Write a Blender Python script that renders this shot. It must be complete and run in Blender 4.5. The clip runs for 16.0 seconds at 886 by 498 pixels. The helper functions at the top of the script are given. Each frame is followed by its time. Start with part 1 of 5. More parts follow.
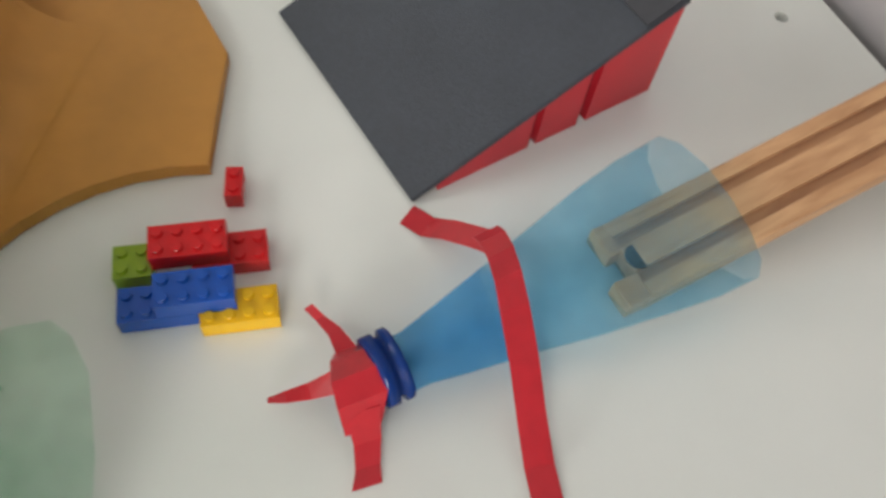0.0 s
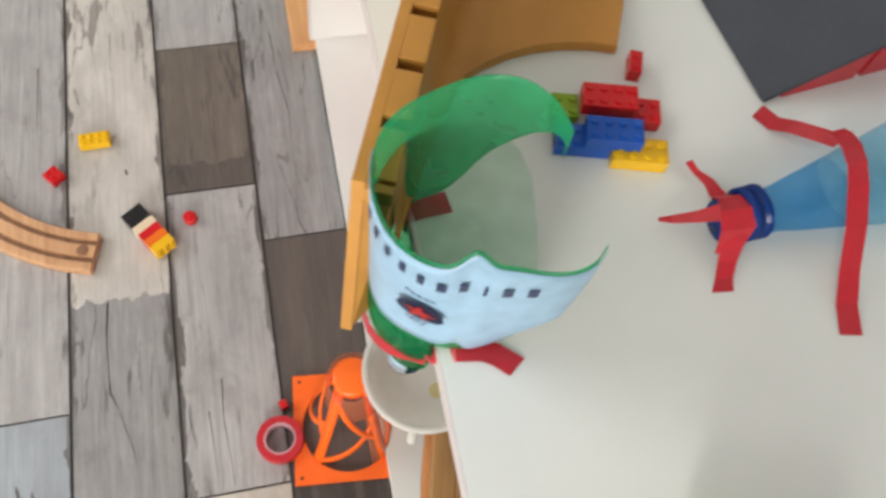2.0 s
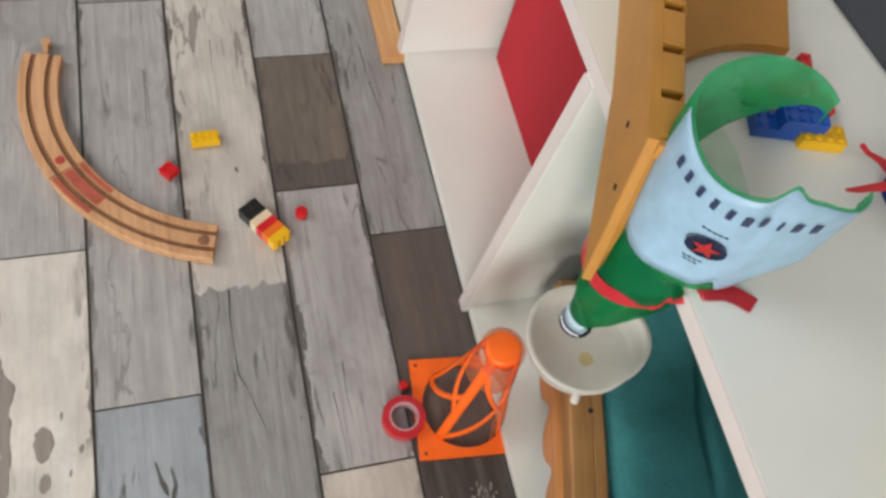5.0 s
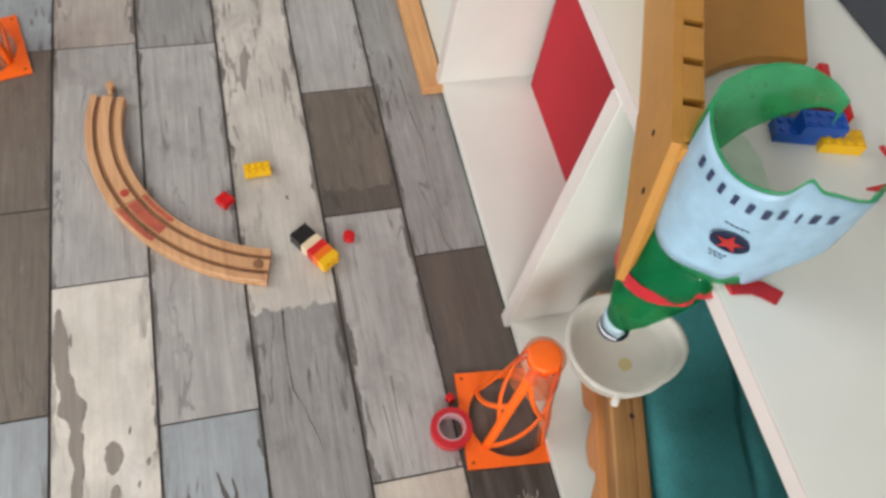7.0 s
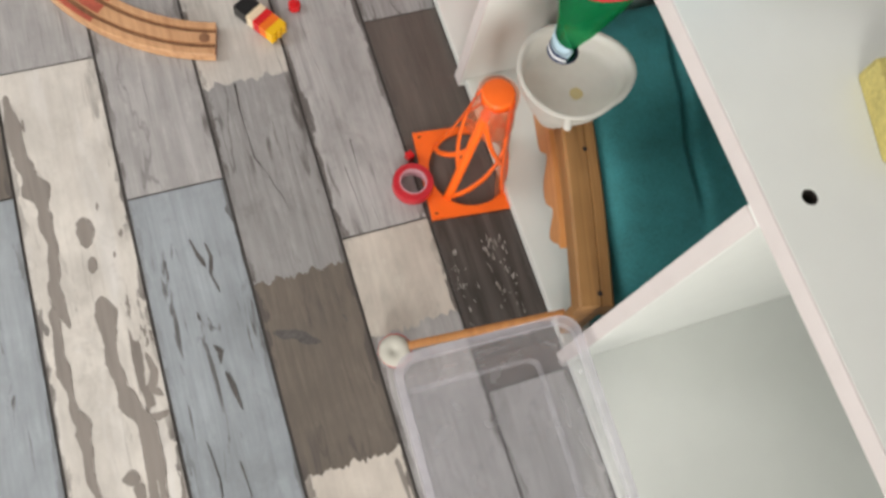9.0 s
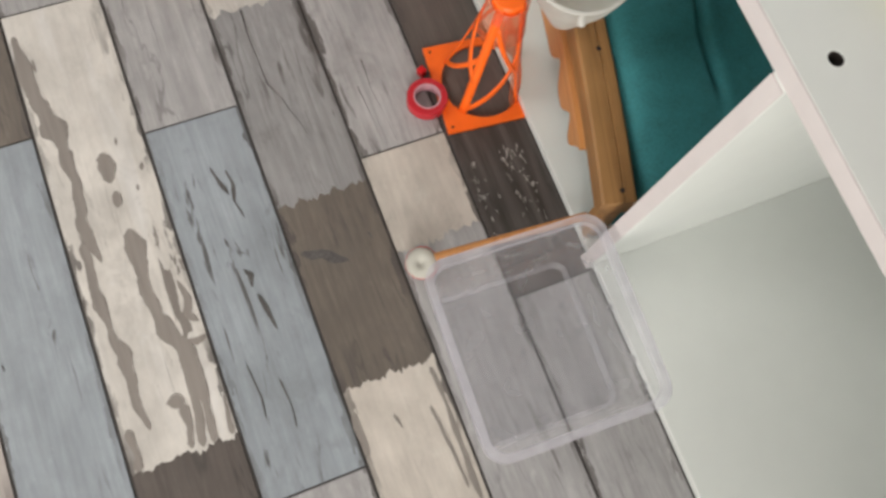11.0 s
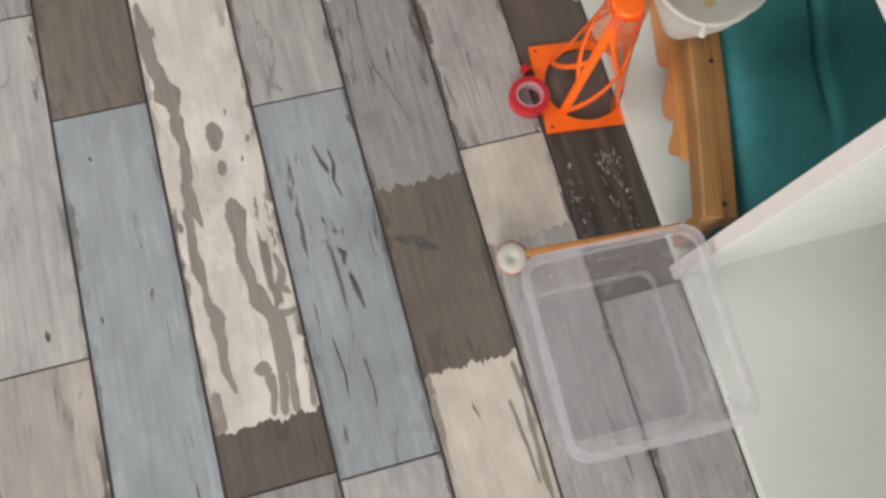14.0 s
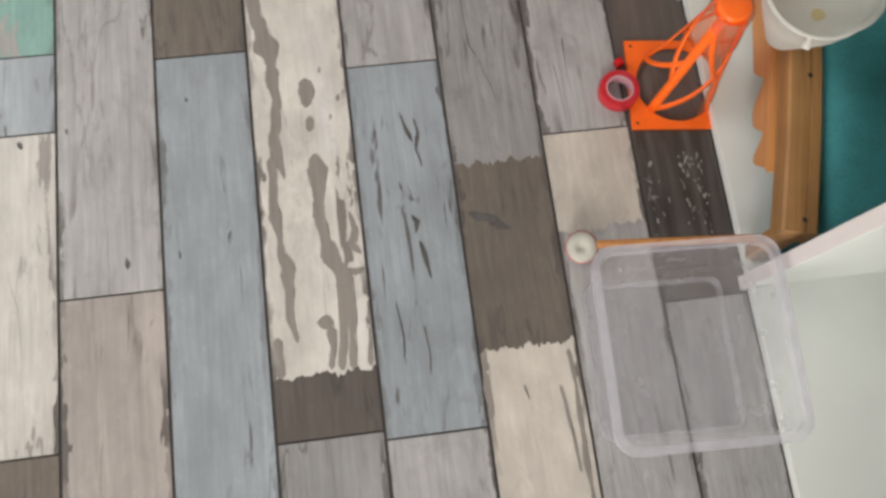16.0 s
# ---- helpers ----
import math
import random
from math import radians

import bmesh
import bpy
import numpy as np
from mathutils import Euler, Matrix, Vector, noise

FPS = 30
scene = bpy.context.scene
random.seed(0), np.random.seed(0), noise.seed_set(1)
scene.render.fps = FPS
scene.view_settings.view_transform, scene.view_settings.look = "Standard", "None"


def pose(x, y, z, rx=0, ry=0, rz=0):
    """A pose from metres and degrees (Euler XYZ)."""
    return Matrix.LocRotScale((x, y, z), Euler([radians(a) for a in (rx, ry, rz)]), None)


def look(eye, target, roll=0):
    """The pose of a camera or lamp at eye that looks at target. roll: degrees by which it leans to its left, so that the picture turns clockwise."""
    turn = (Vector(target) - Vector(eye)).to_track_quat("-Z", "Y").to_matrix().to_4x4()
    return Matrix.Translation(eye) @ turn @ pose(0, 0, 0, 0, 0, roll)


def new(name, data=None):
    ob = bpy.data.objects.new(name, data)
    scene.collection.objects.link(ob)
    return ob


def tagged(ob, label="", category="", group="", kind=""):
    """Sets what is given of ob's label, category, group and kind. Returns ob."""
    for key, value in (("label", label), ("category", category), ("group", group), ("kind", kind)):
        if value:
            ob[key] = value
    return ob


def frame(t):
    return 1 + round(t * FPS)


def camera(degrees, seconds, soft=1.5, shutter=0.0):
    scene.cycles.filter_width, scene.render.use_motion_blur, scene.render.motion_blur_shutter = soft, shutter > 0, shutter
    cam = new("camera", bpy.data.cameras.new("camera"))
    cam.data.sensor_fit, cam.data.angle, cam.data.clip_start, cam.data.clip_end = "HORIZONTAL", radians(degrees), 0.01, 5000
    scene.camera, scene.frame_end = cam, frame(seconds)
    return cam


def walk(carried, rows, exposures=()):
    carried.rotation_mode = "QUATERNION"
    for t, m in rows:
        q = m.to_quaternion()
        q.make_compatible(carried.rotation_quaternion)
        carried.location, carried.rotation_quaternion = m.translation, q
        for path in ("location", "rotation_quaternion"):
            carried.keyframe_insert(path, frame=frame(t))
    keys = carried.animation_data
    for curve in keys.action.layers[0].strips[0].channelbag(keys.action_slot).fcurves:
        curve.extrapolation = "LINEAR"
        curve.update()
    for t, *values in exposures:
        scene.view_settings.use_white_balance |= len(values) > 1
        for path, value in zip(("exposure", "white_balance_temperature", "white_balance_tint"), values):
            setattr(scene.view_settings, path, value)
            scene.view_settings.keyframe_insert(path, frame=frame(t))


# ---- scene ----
cam = camera(57.1, 16.0, soft=3.0, shutter=0.5)
PATH = [
    (0, (0.327, -0.295, 0.716), (0.868, 0.564, -1.007), 9.3),
    (0.5, (0.298, -0.301, 0.749), (0.846, 0.573, -0.964), 11.5),
    (1, (0.256, -0.319, 0.772), (0.744, 0.425, -1.019), 14.9),
    (1.5, (0.192, -0.335, 0.788), (0.59, 0.45, -1.008), 13.6),
    (2, (0.145, -0.346, 0.791), (0.46, 0.45, -1.016), 11.2),
    (2.5, (0.107, -0.352, 0.8), (0.415, 0.43, -1.015), 14.6),
    (3, (0.071, -0.361, 0.811), (0.363, 0.475, -0.982), 15.5),
    (3.5, (0.033, -0.371, 0.816), (0.314, 0.527, -0.948), 16.1),
    (4, (-0.008, -0.38, 0.8), (0.351, 0.483, -0.968), 22.2),
    (4.2, (-0.02, -0.38, 0.798), (0.425, 0.484, -0.95), 23.6),
    (6.3, (-0.078, -0.373, 0.82), (0.439, 0.478, -0.915), 18.5),
    (6.5, (-0.071, -0.38, 0.821), (0.408, 0.492, -0.914), 16.8),
    (7, (-0.068, -0.412, 0.829), (0.345, 0.536, -0.883), 12.4),
    (7.5, (-0.077, -0.472, 0.828), (0.282, 0.542, -0.858), 11.9),
    (8, (-0.074, -0.484, 0.809), (0.264, 0.315, -0.993), 15.4),
    (8.5, (-0.074, -0.493, 0.805), (0.322, 0.184, -1.035), 19.0),
    (9, (-0.084, -0.496, 0.806), (0.343, 0.078, -1.062), 19.9),
    (11.3, (-0.124, -0.524, 0.8), (0.249, -0.067, -1.111), 18.5),
    (11.5, (-0.134, -0.522, 0.801), (0.245, -0.059, -1.108), 18.9),
    (12, (-0.138, -0.52, 0.801), (0.218, -0.034, -1.106), 16.3),
    (12.5, (-0.151, -0.52, 0.803), (0.196, -0.026, -1.104), 16.0),
    (13, (-0.158, -0.519, 0.801), (0.158, -0.031, -1.113), 15.1),
    (13.5, (-0.158, -0.511, 0.804), (0.129, -0.039, -1.118), 15.2),
    (14, (-0.165, -0.517, 0.802), (0.121, -0.025, -1.116), 15.3),
    (14.5, (-0.164, -0.521, 0.8), (0.099, -0.015, -1.117), 13.8),
    (15, (-0.173, -0.513, 0.806), (0.078, -0.03, -1.118), 15.2),
    (15.5, (-0.18, -0.523, 0.803), (0.032, -0.034, -1.124), 13.3),
    (16, (-0.189, -0.527, 0.809), (-0.028, -0.04, -1.124), 11.3),
]
walk(cam, [(t, look(eye, target, roll)) for t, eye, target, roll in PATH],
     exposures=[(0.0, 0.20), (0.5, 0.32), (1.5, 0.30), (2.5, 0.09), (3.5, -0.02), (4.2, -0.12), (6.3, -0.05), (7.0, 0.0), (9.0, 0.02), (12.0, -0.14), (16.0, -0.12)])

# ---------------------------------------------------------------- light
world = bpy.data.worlds.new("sky")
scene.world = world
world.use_nodes = True
sky = world.node_tree.nodes.new("ShaderNodeTexSky")
sky.sky_type = "NISHITA"
sky.sun_disc = False
sky.sun_elevation, sky.sun_rotation = radians(38), radians(200)
bg = world.node_tree.nodes["Background"]
bg.inputs["Strength"].default_value = 0.12
world.node_tree.links.new(sky.outputs["Color"], bg.inputs["Color"])


def area_lamp(name, eye, target, w, h, power, colour):
    data = bpy.data.lights.new(name, "AREA")
    data.shape, data.size, data.size_y, data.energy, data.color = "RECTANGLE", w, h, power, colour
    ob = new(name, data)
    ob.matrix_world = look(eye, target)
    return ob


area_lamp("window_daylight", (-1.05, -2.42, 1.10), (-0.4, 0.0, 0.65), 1.0, 1.8, 66, (1.0, 0.95, 0.88))
area_lamp("window_daylight", (-1.57, 0.55, 1.35), (0.3, 0.1, 0.3), 1.0, 1.1, 22, (1.0, 0.965, 0.90))

# ---------------------------------------------------------------- materials


def material(name, colour, rough=0.5, metal=0.0, vary=0.06, scale=60.0, bump=0.0, bump_scale=300.0, coat=0.0, ior=1.45,
             speck=None, stretch=None):
    """A surface with variation at two scales and fine relief, in metres of the object."""
    m = bpy.data.materials.new(name)
    m.use_nodes = True
    nt = m.node_tree
    bs = nt.nodes["Principled BSDF"]
    bs.inputs["Roughness"].default_value, bs.inputs["Metallic"].default_value = rough, metal
    bs.inputs["IOR"].default_value, bs.inputs["Coat Weight"].default_value = ior, coat
    geo = nt.nodes.new("ShaderNodeNewGeometry")
    mp = nt.nodes.new("ShaderNodeMapping")
    mp.inputs["Scale"].default_value = stretch or (1, 1, 1)
    nt.links.new(geo.outputs["Position"], mp.inputs["Vector"])
    n1, n2 = nt.nodes.new("ShaderNodeTexNoise"), nt.nodes.new("ShaderNodeTexNoise")
    n1.inputs["Scale"].default_value, n2.inputs["Scale"].default_value = scale * 0.12, scale
    n1.inputs["Detail"].default_value, n2.inputs["Detail"].default_value = 3, 6
    add = nt.nodes.new("ShaderNodeMath")
    add.operation = "ADD"
    for n, k in ((n1, 0), (n2, 1)):
        nt.links.new(mp.outputs[0], n.inputs["Vector"])
        nt.links.new(n.outputs["Fac"], add.inputs[k])
    ramp = nt.nodes.new("ShaderNodeMapRange")
    ramp.inputs["From Min"].default_value, ramp.inputs["From Max"].default_value = 0.6, 1.4
    nt.links.new(add.outputs[0], ramp.inputs["Value"])
    mix = nt.nodes.new("ShaderNodeMix")
    mix.data_type = "RGBA"
    lo = speck or tuple(c * (1 - 2 * vary) for c in colour)
    hi = tuple(min(1, c * (1 + vary)) for c in colour)
    mix.inputs[6].default_value, mix.inputs[7].default_value = (*lo, 1), (*hi, 1)
    nt.links.new(ramp.outputs[0], mix.inputs[0])
    nt.links.new(mix.outputs[2], bs.inputs["Base Color"])
    rr = nt.nodes.new("ShaderNodeMapRange")
    rr.inputs["To Min"].default_value, rr.inputs["To Max"].default_value = rough * 0.85, min(1, rough * 1.2)
    nt.links.new(n1.outputs["Fac"], rr.inputs["Value"])
    nt.links.new(rr.outputs[0], bs.inputs["Roughness"])
    if bump:
        nb, b = nt.nodes.new("ShaderNodeTexNoise"), nt.nodes.new("ShaderNodeBump")
        nb.inputs["Scale"].default_value, nb.inputs["Detail"].default_value = bump_scale, 4
        b.inputs["Strength"].default_value, b.inputs["Distance"].default_value = bump, 0.001
        nt.links.new(mp.outputs[0], nb.inputs["Vector"])
        nt.links.new(nb.outputs["Fac"], b.inputs["Height"])
        nt.links.new(b.outputs[0], bs.inputs["Normal"])
    return m


def plastic_film(name, colour, rough=0.08, alpha_mix=0.6, tint=None, through_glow=0.45):
    """Thin clear plastic: light passes straight through, tinted, with a glossy skin."""
    m = bpy.data.materials.new(name)
    m.use_nodes = True
    nt = m.node_tree
    bs = nt.nodes["Principled BSDF"]
    out = nt.nodes["Material Output"]
    bs.inputs["Base Color"].default_value = (*colour, 1)
    bs.inputs["Roughness"].default_value = rough
    tr = nt.nodes.new("ShaderNodeBsdfTransparent")
    tint = tint or tuple(0.72 + 0.28 * c for c in colour)
    tr.inputs["Color"].default_value = (*tint, 1)
    mx = nt.nodes.new("ShaderNodeMixShader")
    noi = nt.nodes.new("ShaderNodeTexNoise")
    noi.inputs["Scale"].default_value = 45
    geo = nt.nodes.new("ShaderNodeNewGeometry")
    nt.links.new(geo.outputs["Position"], noi.inputs["Vector"])
    rng = nt.nodes.new("ShaderNodeMapRange")
    rng.inputs["To Min"].default_value, rng.inputs["To Max"].default_value = alpha_mix - 0.12, alpha_mix + 0.12
    nt.links.new(noi.outputs["Fac"], rng.inputs["Value"])
    nt.links.new(rng.outputs[0], mx.inputs[0])
    glow, body = nt.nodes.new("ShaderNodeBsdfTranslucent"), nt.nodes.new("ShaderNodeMixShader")
    glow.inputs["Color"].default_value = (*colour, 1)
    body.inputs[0].default_value = through_glow
    nt.links.new(bs.outputs[0], body.inputs[1])
    nt.links.new(glow.outputs[0], body.inputs[2])
    nt.links.new(body.outputs[0], mx.inputs[1])
    nt.links.new(tr.outputs[0], mx.inputs[2])
    nt.links.new(mx.outputs[0], out.inputs["Surface"])
    return m


def wood(name, light, dark, scale=1.0, rough=0.5, along="y"):
    m = bpy.data.materials.new(name)
    m.use_nodes = True
    nt = m.node_tree
    bs = nt.nodes["Principled BSDF"]
    tc = nt.nodes.new("ShaderNodeTexCoord")
    mp = nt.nodes.new("ShaderNodeMapping")
    long, wide = 6 * scale, 160 * scale
    mp.inputs["Scale"].default_value = {"x": (long, wide, wide), "y": (wide, long, wide), "z": (wide, wide, long)}[along]
    n1, n2 = nt.nodes.new("ShaderNodeTexNoise"), nt.nodes.new("ShaderNodeTexNoise")
    n1.inputs["Scale"].default_value, n1.inputs["Detail"].default_value, n1.inputs["Distortion"].default_value = 1.0, 6, 0.6
    n2.inputs["Scale"].default_value = 20
    nt.links.new(tc.outputs["Object"], mp.inputs["Vector"])
    nt.links.new(mp.outputs[0], n1.inputs["Vector"])
    nt.links.new(tc.outputs["Object"], n2.inputs["Vector"])
    add = nt.nodes.new("ShaderNodeMath")
    add.operation = "MULTIPLY_ADD"
    add.inputs[1].default_value = 0.4
    nt.links.new(n2.outputs["Fac"], add.inputs[0])
    nt.links.new(n1.outputs["Fac"], add.inputs[2])
    cr = nt.nodes.new("ShaderNodeValToRGB")
    cr.color_ramp.elements[0].position, cr.color_ramp.elements[0].color = 0.45, (*dark, 1)
    cr.color_ramp.elements[1].position, cr.color_ramp.elements[1].color = 0.85, (*light, 1)
    nt.links.new(add.outputs[0], cr.inputs[0])
    nt.links.new(cr.outputs[0], bs.inputs["Base Color"])
    bs.inputs["Roughness"].default_value = rough
    b = nt.nodes.new("ShaderNodeBump")
    b.inputs["Strength"].default_value, b.inputs["Distance"].default_value = 0.25, 0.0006
    nt.links.new(n1.outputs["Fac"], b.inputs["Height"])
    nt.links.new(b.outputs[0], bs.inputs["Normal"])
    return m


def plank_material(name, top, under, peel=0.0, grain=0.5, streak=(0.08, 0.07, 0.065), knots=0.35, edge=0.85, crack=0.0):
    """Weathered board: top coat over bare wood, with streaks along the board, flaked patches and rubbed edges.
    UV: u across the board from 0 to 1, v along it in metres."""
    m = bpy.data.materials.new(name)
    m.use_nodes = True
    nt = m.node_tree
    L = nt.links.new
    bs = nt.nodes["Principled BSDF"]
    bs.inputs["Roughness"].default_value = 0.42
    uv = nt.nodes.new("ShaderNodeTexCoord")
    info = nt.nodes.new("ShaderNodeObjectInfo")
    off = nt.nodes.new("ShaderNodeVectorMath")
    off.operation = "SCALE"
    comb = nt.nodes.new("ShaderNodeCombineXYZ")
    L(info.outputs["Random"], comb.inputs[0]), L(info.outputs["Random"], comb.inputs[1]), L(info.outputs["Random"], comb.inputs[2])
    L(comb.outputs[0], off.inputs[0])
    off.inputs["Scale"].default_value = 37.0

    def coords(sx, sy):
        geo = nt.nodes.new("ShaderNodeNewGeometry")
        add = nt.nodes.new("ShaderNodeVectorMath")
        mp = nt.nodes.new("ShaderNodeMapping")
        mp.inputs["Scale"].default_value = (sx, sy, 1)
        L(geo.outputs["Position"], mp.inputs["Vector"])
        L(mp.outputs[0], add.inputs[0]), L(off.outputs[0], add.inputs[1])
        return add.outputs[0]

    def noise_node(sx, sy, detail=5, dist=0.0, rough=0.55):
        n = nt.nodes.new("ShaderNodeTexNoise")
        n.inputs["Scale"].default_value, n.inputs["Detail"].default_value = 1.0, detail
        n.inputs["Distortion"].default_value, n.inputs["Roughness"].default_value = dist, rough
        L(coords(sx, sy), n.inputs["Vector"])
        return n.outputs["Fac"]

    def ranged(val, a, b, c=0.0, d=1.0):
        r = nt.nodes.new("ShaderNodeMapRange")
        for k, v in zip(("From Min", "From Max", "To Min", "To Max"), (a, b, c, d)):
            r.inputs[k].default_value = v
        L(val, r.inputs["Value"])
        return r.outputs[0]

    def mixed(fac, a, b):
        x = nt.nodes.new("ShaderNodeMix")
        x.data_type = "RGBA"
        L(fac, x.inputs[0])
        for k, v in ((6, a), (7, b)):
            if isinstance(v, tuple):
                x.inputs[k].default_value = (*v, 1)
            else:
                L(v, x.inputs[k])
        return x.outputs[2]

    def maths(op, a, b):
        x = nt.nodes.new("ShaderNodeMath")
        x.operation = op
        for k, v in enumerate((a, b)):
            if isinstance(v, (int, float)):
                x.inputs[k].default_value = v
            else:
                L(v, x.inputs[k])
        return x.outputs[0]

    cloudy = ranged(noise_node(16, 9, 7, 0.2, 0.66), 0.32, 0.66)
    fine = ranged(noise_node(260, 14, 6, 0.3), 0.35, 0.75)
    mid = ranged(noise_node(60, 5, 6, 0.8), 0.42, 0.72)
    base = mixed(cloudy, tuple(c * 0.76 for c in top), tuple(min(0.9, c * 1.13) for c in top))
    smudge = ranged(noise_node(46, 30, 7, 0.3, 0.7), 0.56, 0.74)
    base = mixed(maths("MULTIPLY", smudge, 0.45), base, tuple(0.55 * c + 0.45 * s for c, s in zip(top, streak)))
    chalk = ranged(noise_node(70, 34, 6, 0.2, 0.72), 0.58, 0.72)
    base = mixed(maths("MULTIPLY", chalk, 0.4), base, tuple(min(0.72, c * 1.3 + 0.05) for c in top))
    base = mixed(maths("MULTIPLY", fine, grain), base, tuple(c * 0.5 for c in top))
    long = ranged(noise_node(95, 3.2, 6, 0.4, 0.6), 0.52, 0.68)
    base = mixed(maths("MULTIPLY", maths("MULTIPLY", long, ranged(noise_node(13, 4, 3), 0.42, 0.6)), grain), base, tuple(0.35 * c + 0.65 * s for c, s in zip(top, streak)))
    pale = ranged(noise_node(50, 4, 5, 0.5), 0.56, 0.7)
    base = mixed(maths("MULTIPLY", pale, 0.35), base, tuple(min(0.75, c * 1.35) for c in top))
    base = mixed(maths("MULTIPLY", mid, grain * 0.8), base, tuple(0.5 * c + 0.5 * u for c, u in zip(top, under)))
    dark = ranged(noise_node(75, 9, 6, 1.2, 0.6), 0.57, 0.66)
    blot = ranged(noise_node(16, 6, 3), 0.5, 0.62)
    base = mixed(maths("MULTIPLY", maths("MULTIPLY", dark, blot), knots * 2.2), base, streak)
    grime = maths("MULTIPLY", ranged(noise_node(24, 16, 6, 0.6, 0.68), 0.52, 0.72), ranged(noise_node(5, 4, 2), 0.42, 0.62))
    base = mixed(maths("MULTIPLY", grime, 0.55), base, tuple(0.3 * c + 0.7 * k for c, k in zip(top, streak)))
    if crack:
        line = maths("ABSOLUTE", maths("SUBTRACT", noise_node(17, 2.2, 5, 0.5, 0.45), 0.5), 0.0)
        thin = ranged(line, 0.006, 0.001, 0.0, 1.0)
        where = ranged(noise_node(9, 3, 2), 0.43, 0.52)
        base = mixed(maths("MULTIPLY", maths("MULTIPLY", thin, where), crack), base, (0.05, 0.045, 0.042))
        line2 = maths("ABSOLUTE", maths("SUBTRACT", noise_node(42, 3.5, 5, 0.8, 0.5), 0.5), 0.0)
        base = mixed(maths("MULTIPLY", maths("MULTIPLY", ranged(line2, 0.012, 0.0), ranged(noise_node(11, 5, 2), 0.5, 0.6)), crack * 0.7), base, streak)
    if peel:
        flakes = noise_node(34, 6.5, 7, 0.25, 0.58)
        mask = ranged(flakes, 0.64 - 0.2 * peel, 0.645 - 0.2 * peel)
        rim = ranged(flakes, 0.60 - 0.2 * peel, 0.64 - 0.2 * peel)
        bare = mixed(fine, under, tuple(c * 0.72 for c in under))
        base = mixed(maths("MULTIPLY", rim, 0.12), base, streak)
        base = mixed(mask, base, bare)
    sep = nt.nodes.new("ShaderNodeSeparateXYZ")
    L(uv.outputs["UV"], sep.inputs[0])
    side = maths("MINIMUM", sep.outputs[0], maths("SUBTRACT", 1.0, sep.outputs[0]))
    rag = maths("MULTIPLY", ranged(noise_node(120, 30, 6), 0.35, 0.75), 0.12)
    worn = maths("MULTIPLY", maths("LESS_THAN", side, rag), ranged(noise_node(20, 10, 3), 0.4, 0.6, 0.0, edge))
    base = mixed(worn, base, streak)
    L(base, bs.inputs["Base Color"])
    b = nt.nodes.new("ShaderNodeBump")
    b.inputs["Strength"].default_value, b.inputs["Distance"].default_value = 0.15, 0.0006
    L(fine, b.inputs["Height"])
    L(b.outputs[0], bs.inputs["Normal"])
    return m


WHITE = material("white_laminate", (0.735, 0.765, 0.735), 0.38, vary=0.02, scale=25, bump=0.05, bump_scale=700)
EDGE = material("white_edging", (0.66, 0.62, 0.61), 0.45, vary=0.03, scale=40)
WALL = material("wall_paint", (0.50, 0.485, 0.50), 0.85, vary=0.04, scale=40, bump=0.2)
CEIL = material("ceiling_paint", (0.8, 0.8, 0.78), 0.9, vary=0.02)
OCHRE = material("ochre_plastic", (0.50, 0.235, 0.045), 0.5, vary=0.08, scale=60, bump=0.08)
# darker copy of the tray ochre, carrying the shade in the rim pockets
OCHRE_SHADED = material("ochre_shaded", (0.28, 0.12, 0.025), 0.6, vary=0.08)
SLATE = material("slate_grey_plastic", (0.050, 0.058, 0.072), 0.55, vary=0.1, scale=300, bump=0.35, bump_scale=900)
SLATE_DARK = material("slate_grey_end", (0.048, 0.05, 0.058), 0.55, vary=0.1, scale=300, bump=0.35, bump_scale=900)
RED = material("red_plastic", (0.50, 0.018, 0.03), 0.35, vary=0.06)
RED_BOARD = material("red_board", (0.46, 0.008, 0.024), 0.65, vary=0.06, scale=30)
# darker copy of the ramp red, for the shade inside its slots
RED_SHADED = material("red_shaded", (0.16, 0.006, 0.012), 0.5, vary=0.06)
TAPE = material("red_tape", (0.50, 0.020, 0.032), 0.3, vary=0.1, scale=120, bump=0.3, bump_scale=160)
BRICK_RED = material("brick_red", (0.60, 0.012, 0.016), 0.22, vary=0.03)
BRICK_BLUE = material("brick_blue", (0.008, 0.085, 0.44), 0.22, vary=0.03)
BRICK_YELLOW = material("brick_yellow", (0.80, 0.47, 0.008), 0.25, vary=0.03)
BRICK_GREEN = material("brick_green", (0.26, 0.40, 0.02), 0.25, vary=0.03)
BRICK_BLACK = material("brick_black", (0.012, 0.012, 0.013), 0.25, vary=0.05)
BRICK_CREAM = material("brick_cream", (0.72, 0.60, 0.42), 0.3, vary=0.03)
BRICK_ORANGE = material("brick_orange", (0.78, 0.16, 0.012), 0.25, vary=0.03)
ORANGE = material("orange_plastic", (0.96, 0.150, 0.012), 0.35, vary=0.05, scale=80)
CUP_WHITE = plastic_film("milky_plastic", (0.83, 0.82, 0.78), 0.35, 0.14, (0.95, 0.95, 0.92))
TEAL = material("teal_cloth", (0.046, 0.235, 0.255), 0.9, vary=0.15, scale=400, bump=0.5, bump_scale=1500)
SPONGE = material("yellow_sponge", (0.55, 0.47, 0.16), 0.9, vary=0.2, scale=300, bump=0.8, bump_scale=500)
# near-black that stands for the shade inside small holes
BLACK = material("hole_shade_black", (0.03, 0.022, 0.02), 0.8, vary=0.2)
INK = material("navy_print", (0.025, 0.04, 0.10), 0.4, vary=0.05)
STAR_RED = material("red_print", (0.70, 0.06, 0.06), 0.4, vary=0.05)
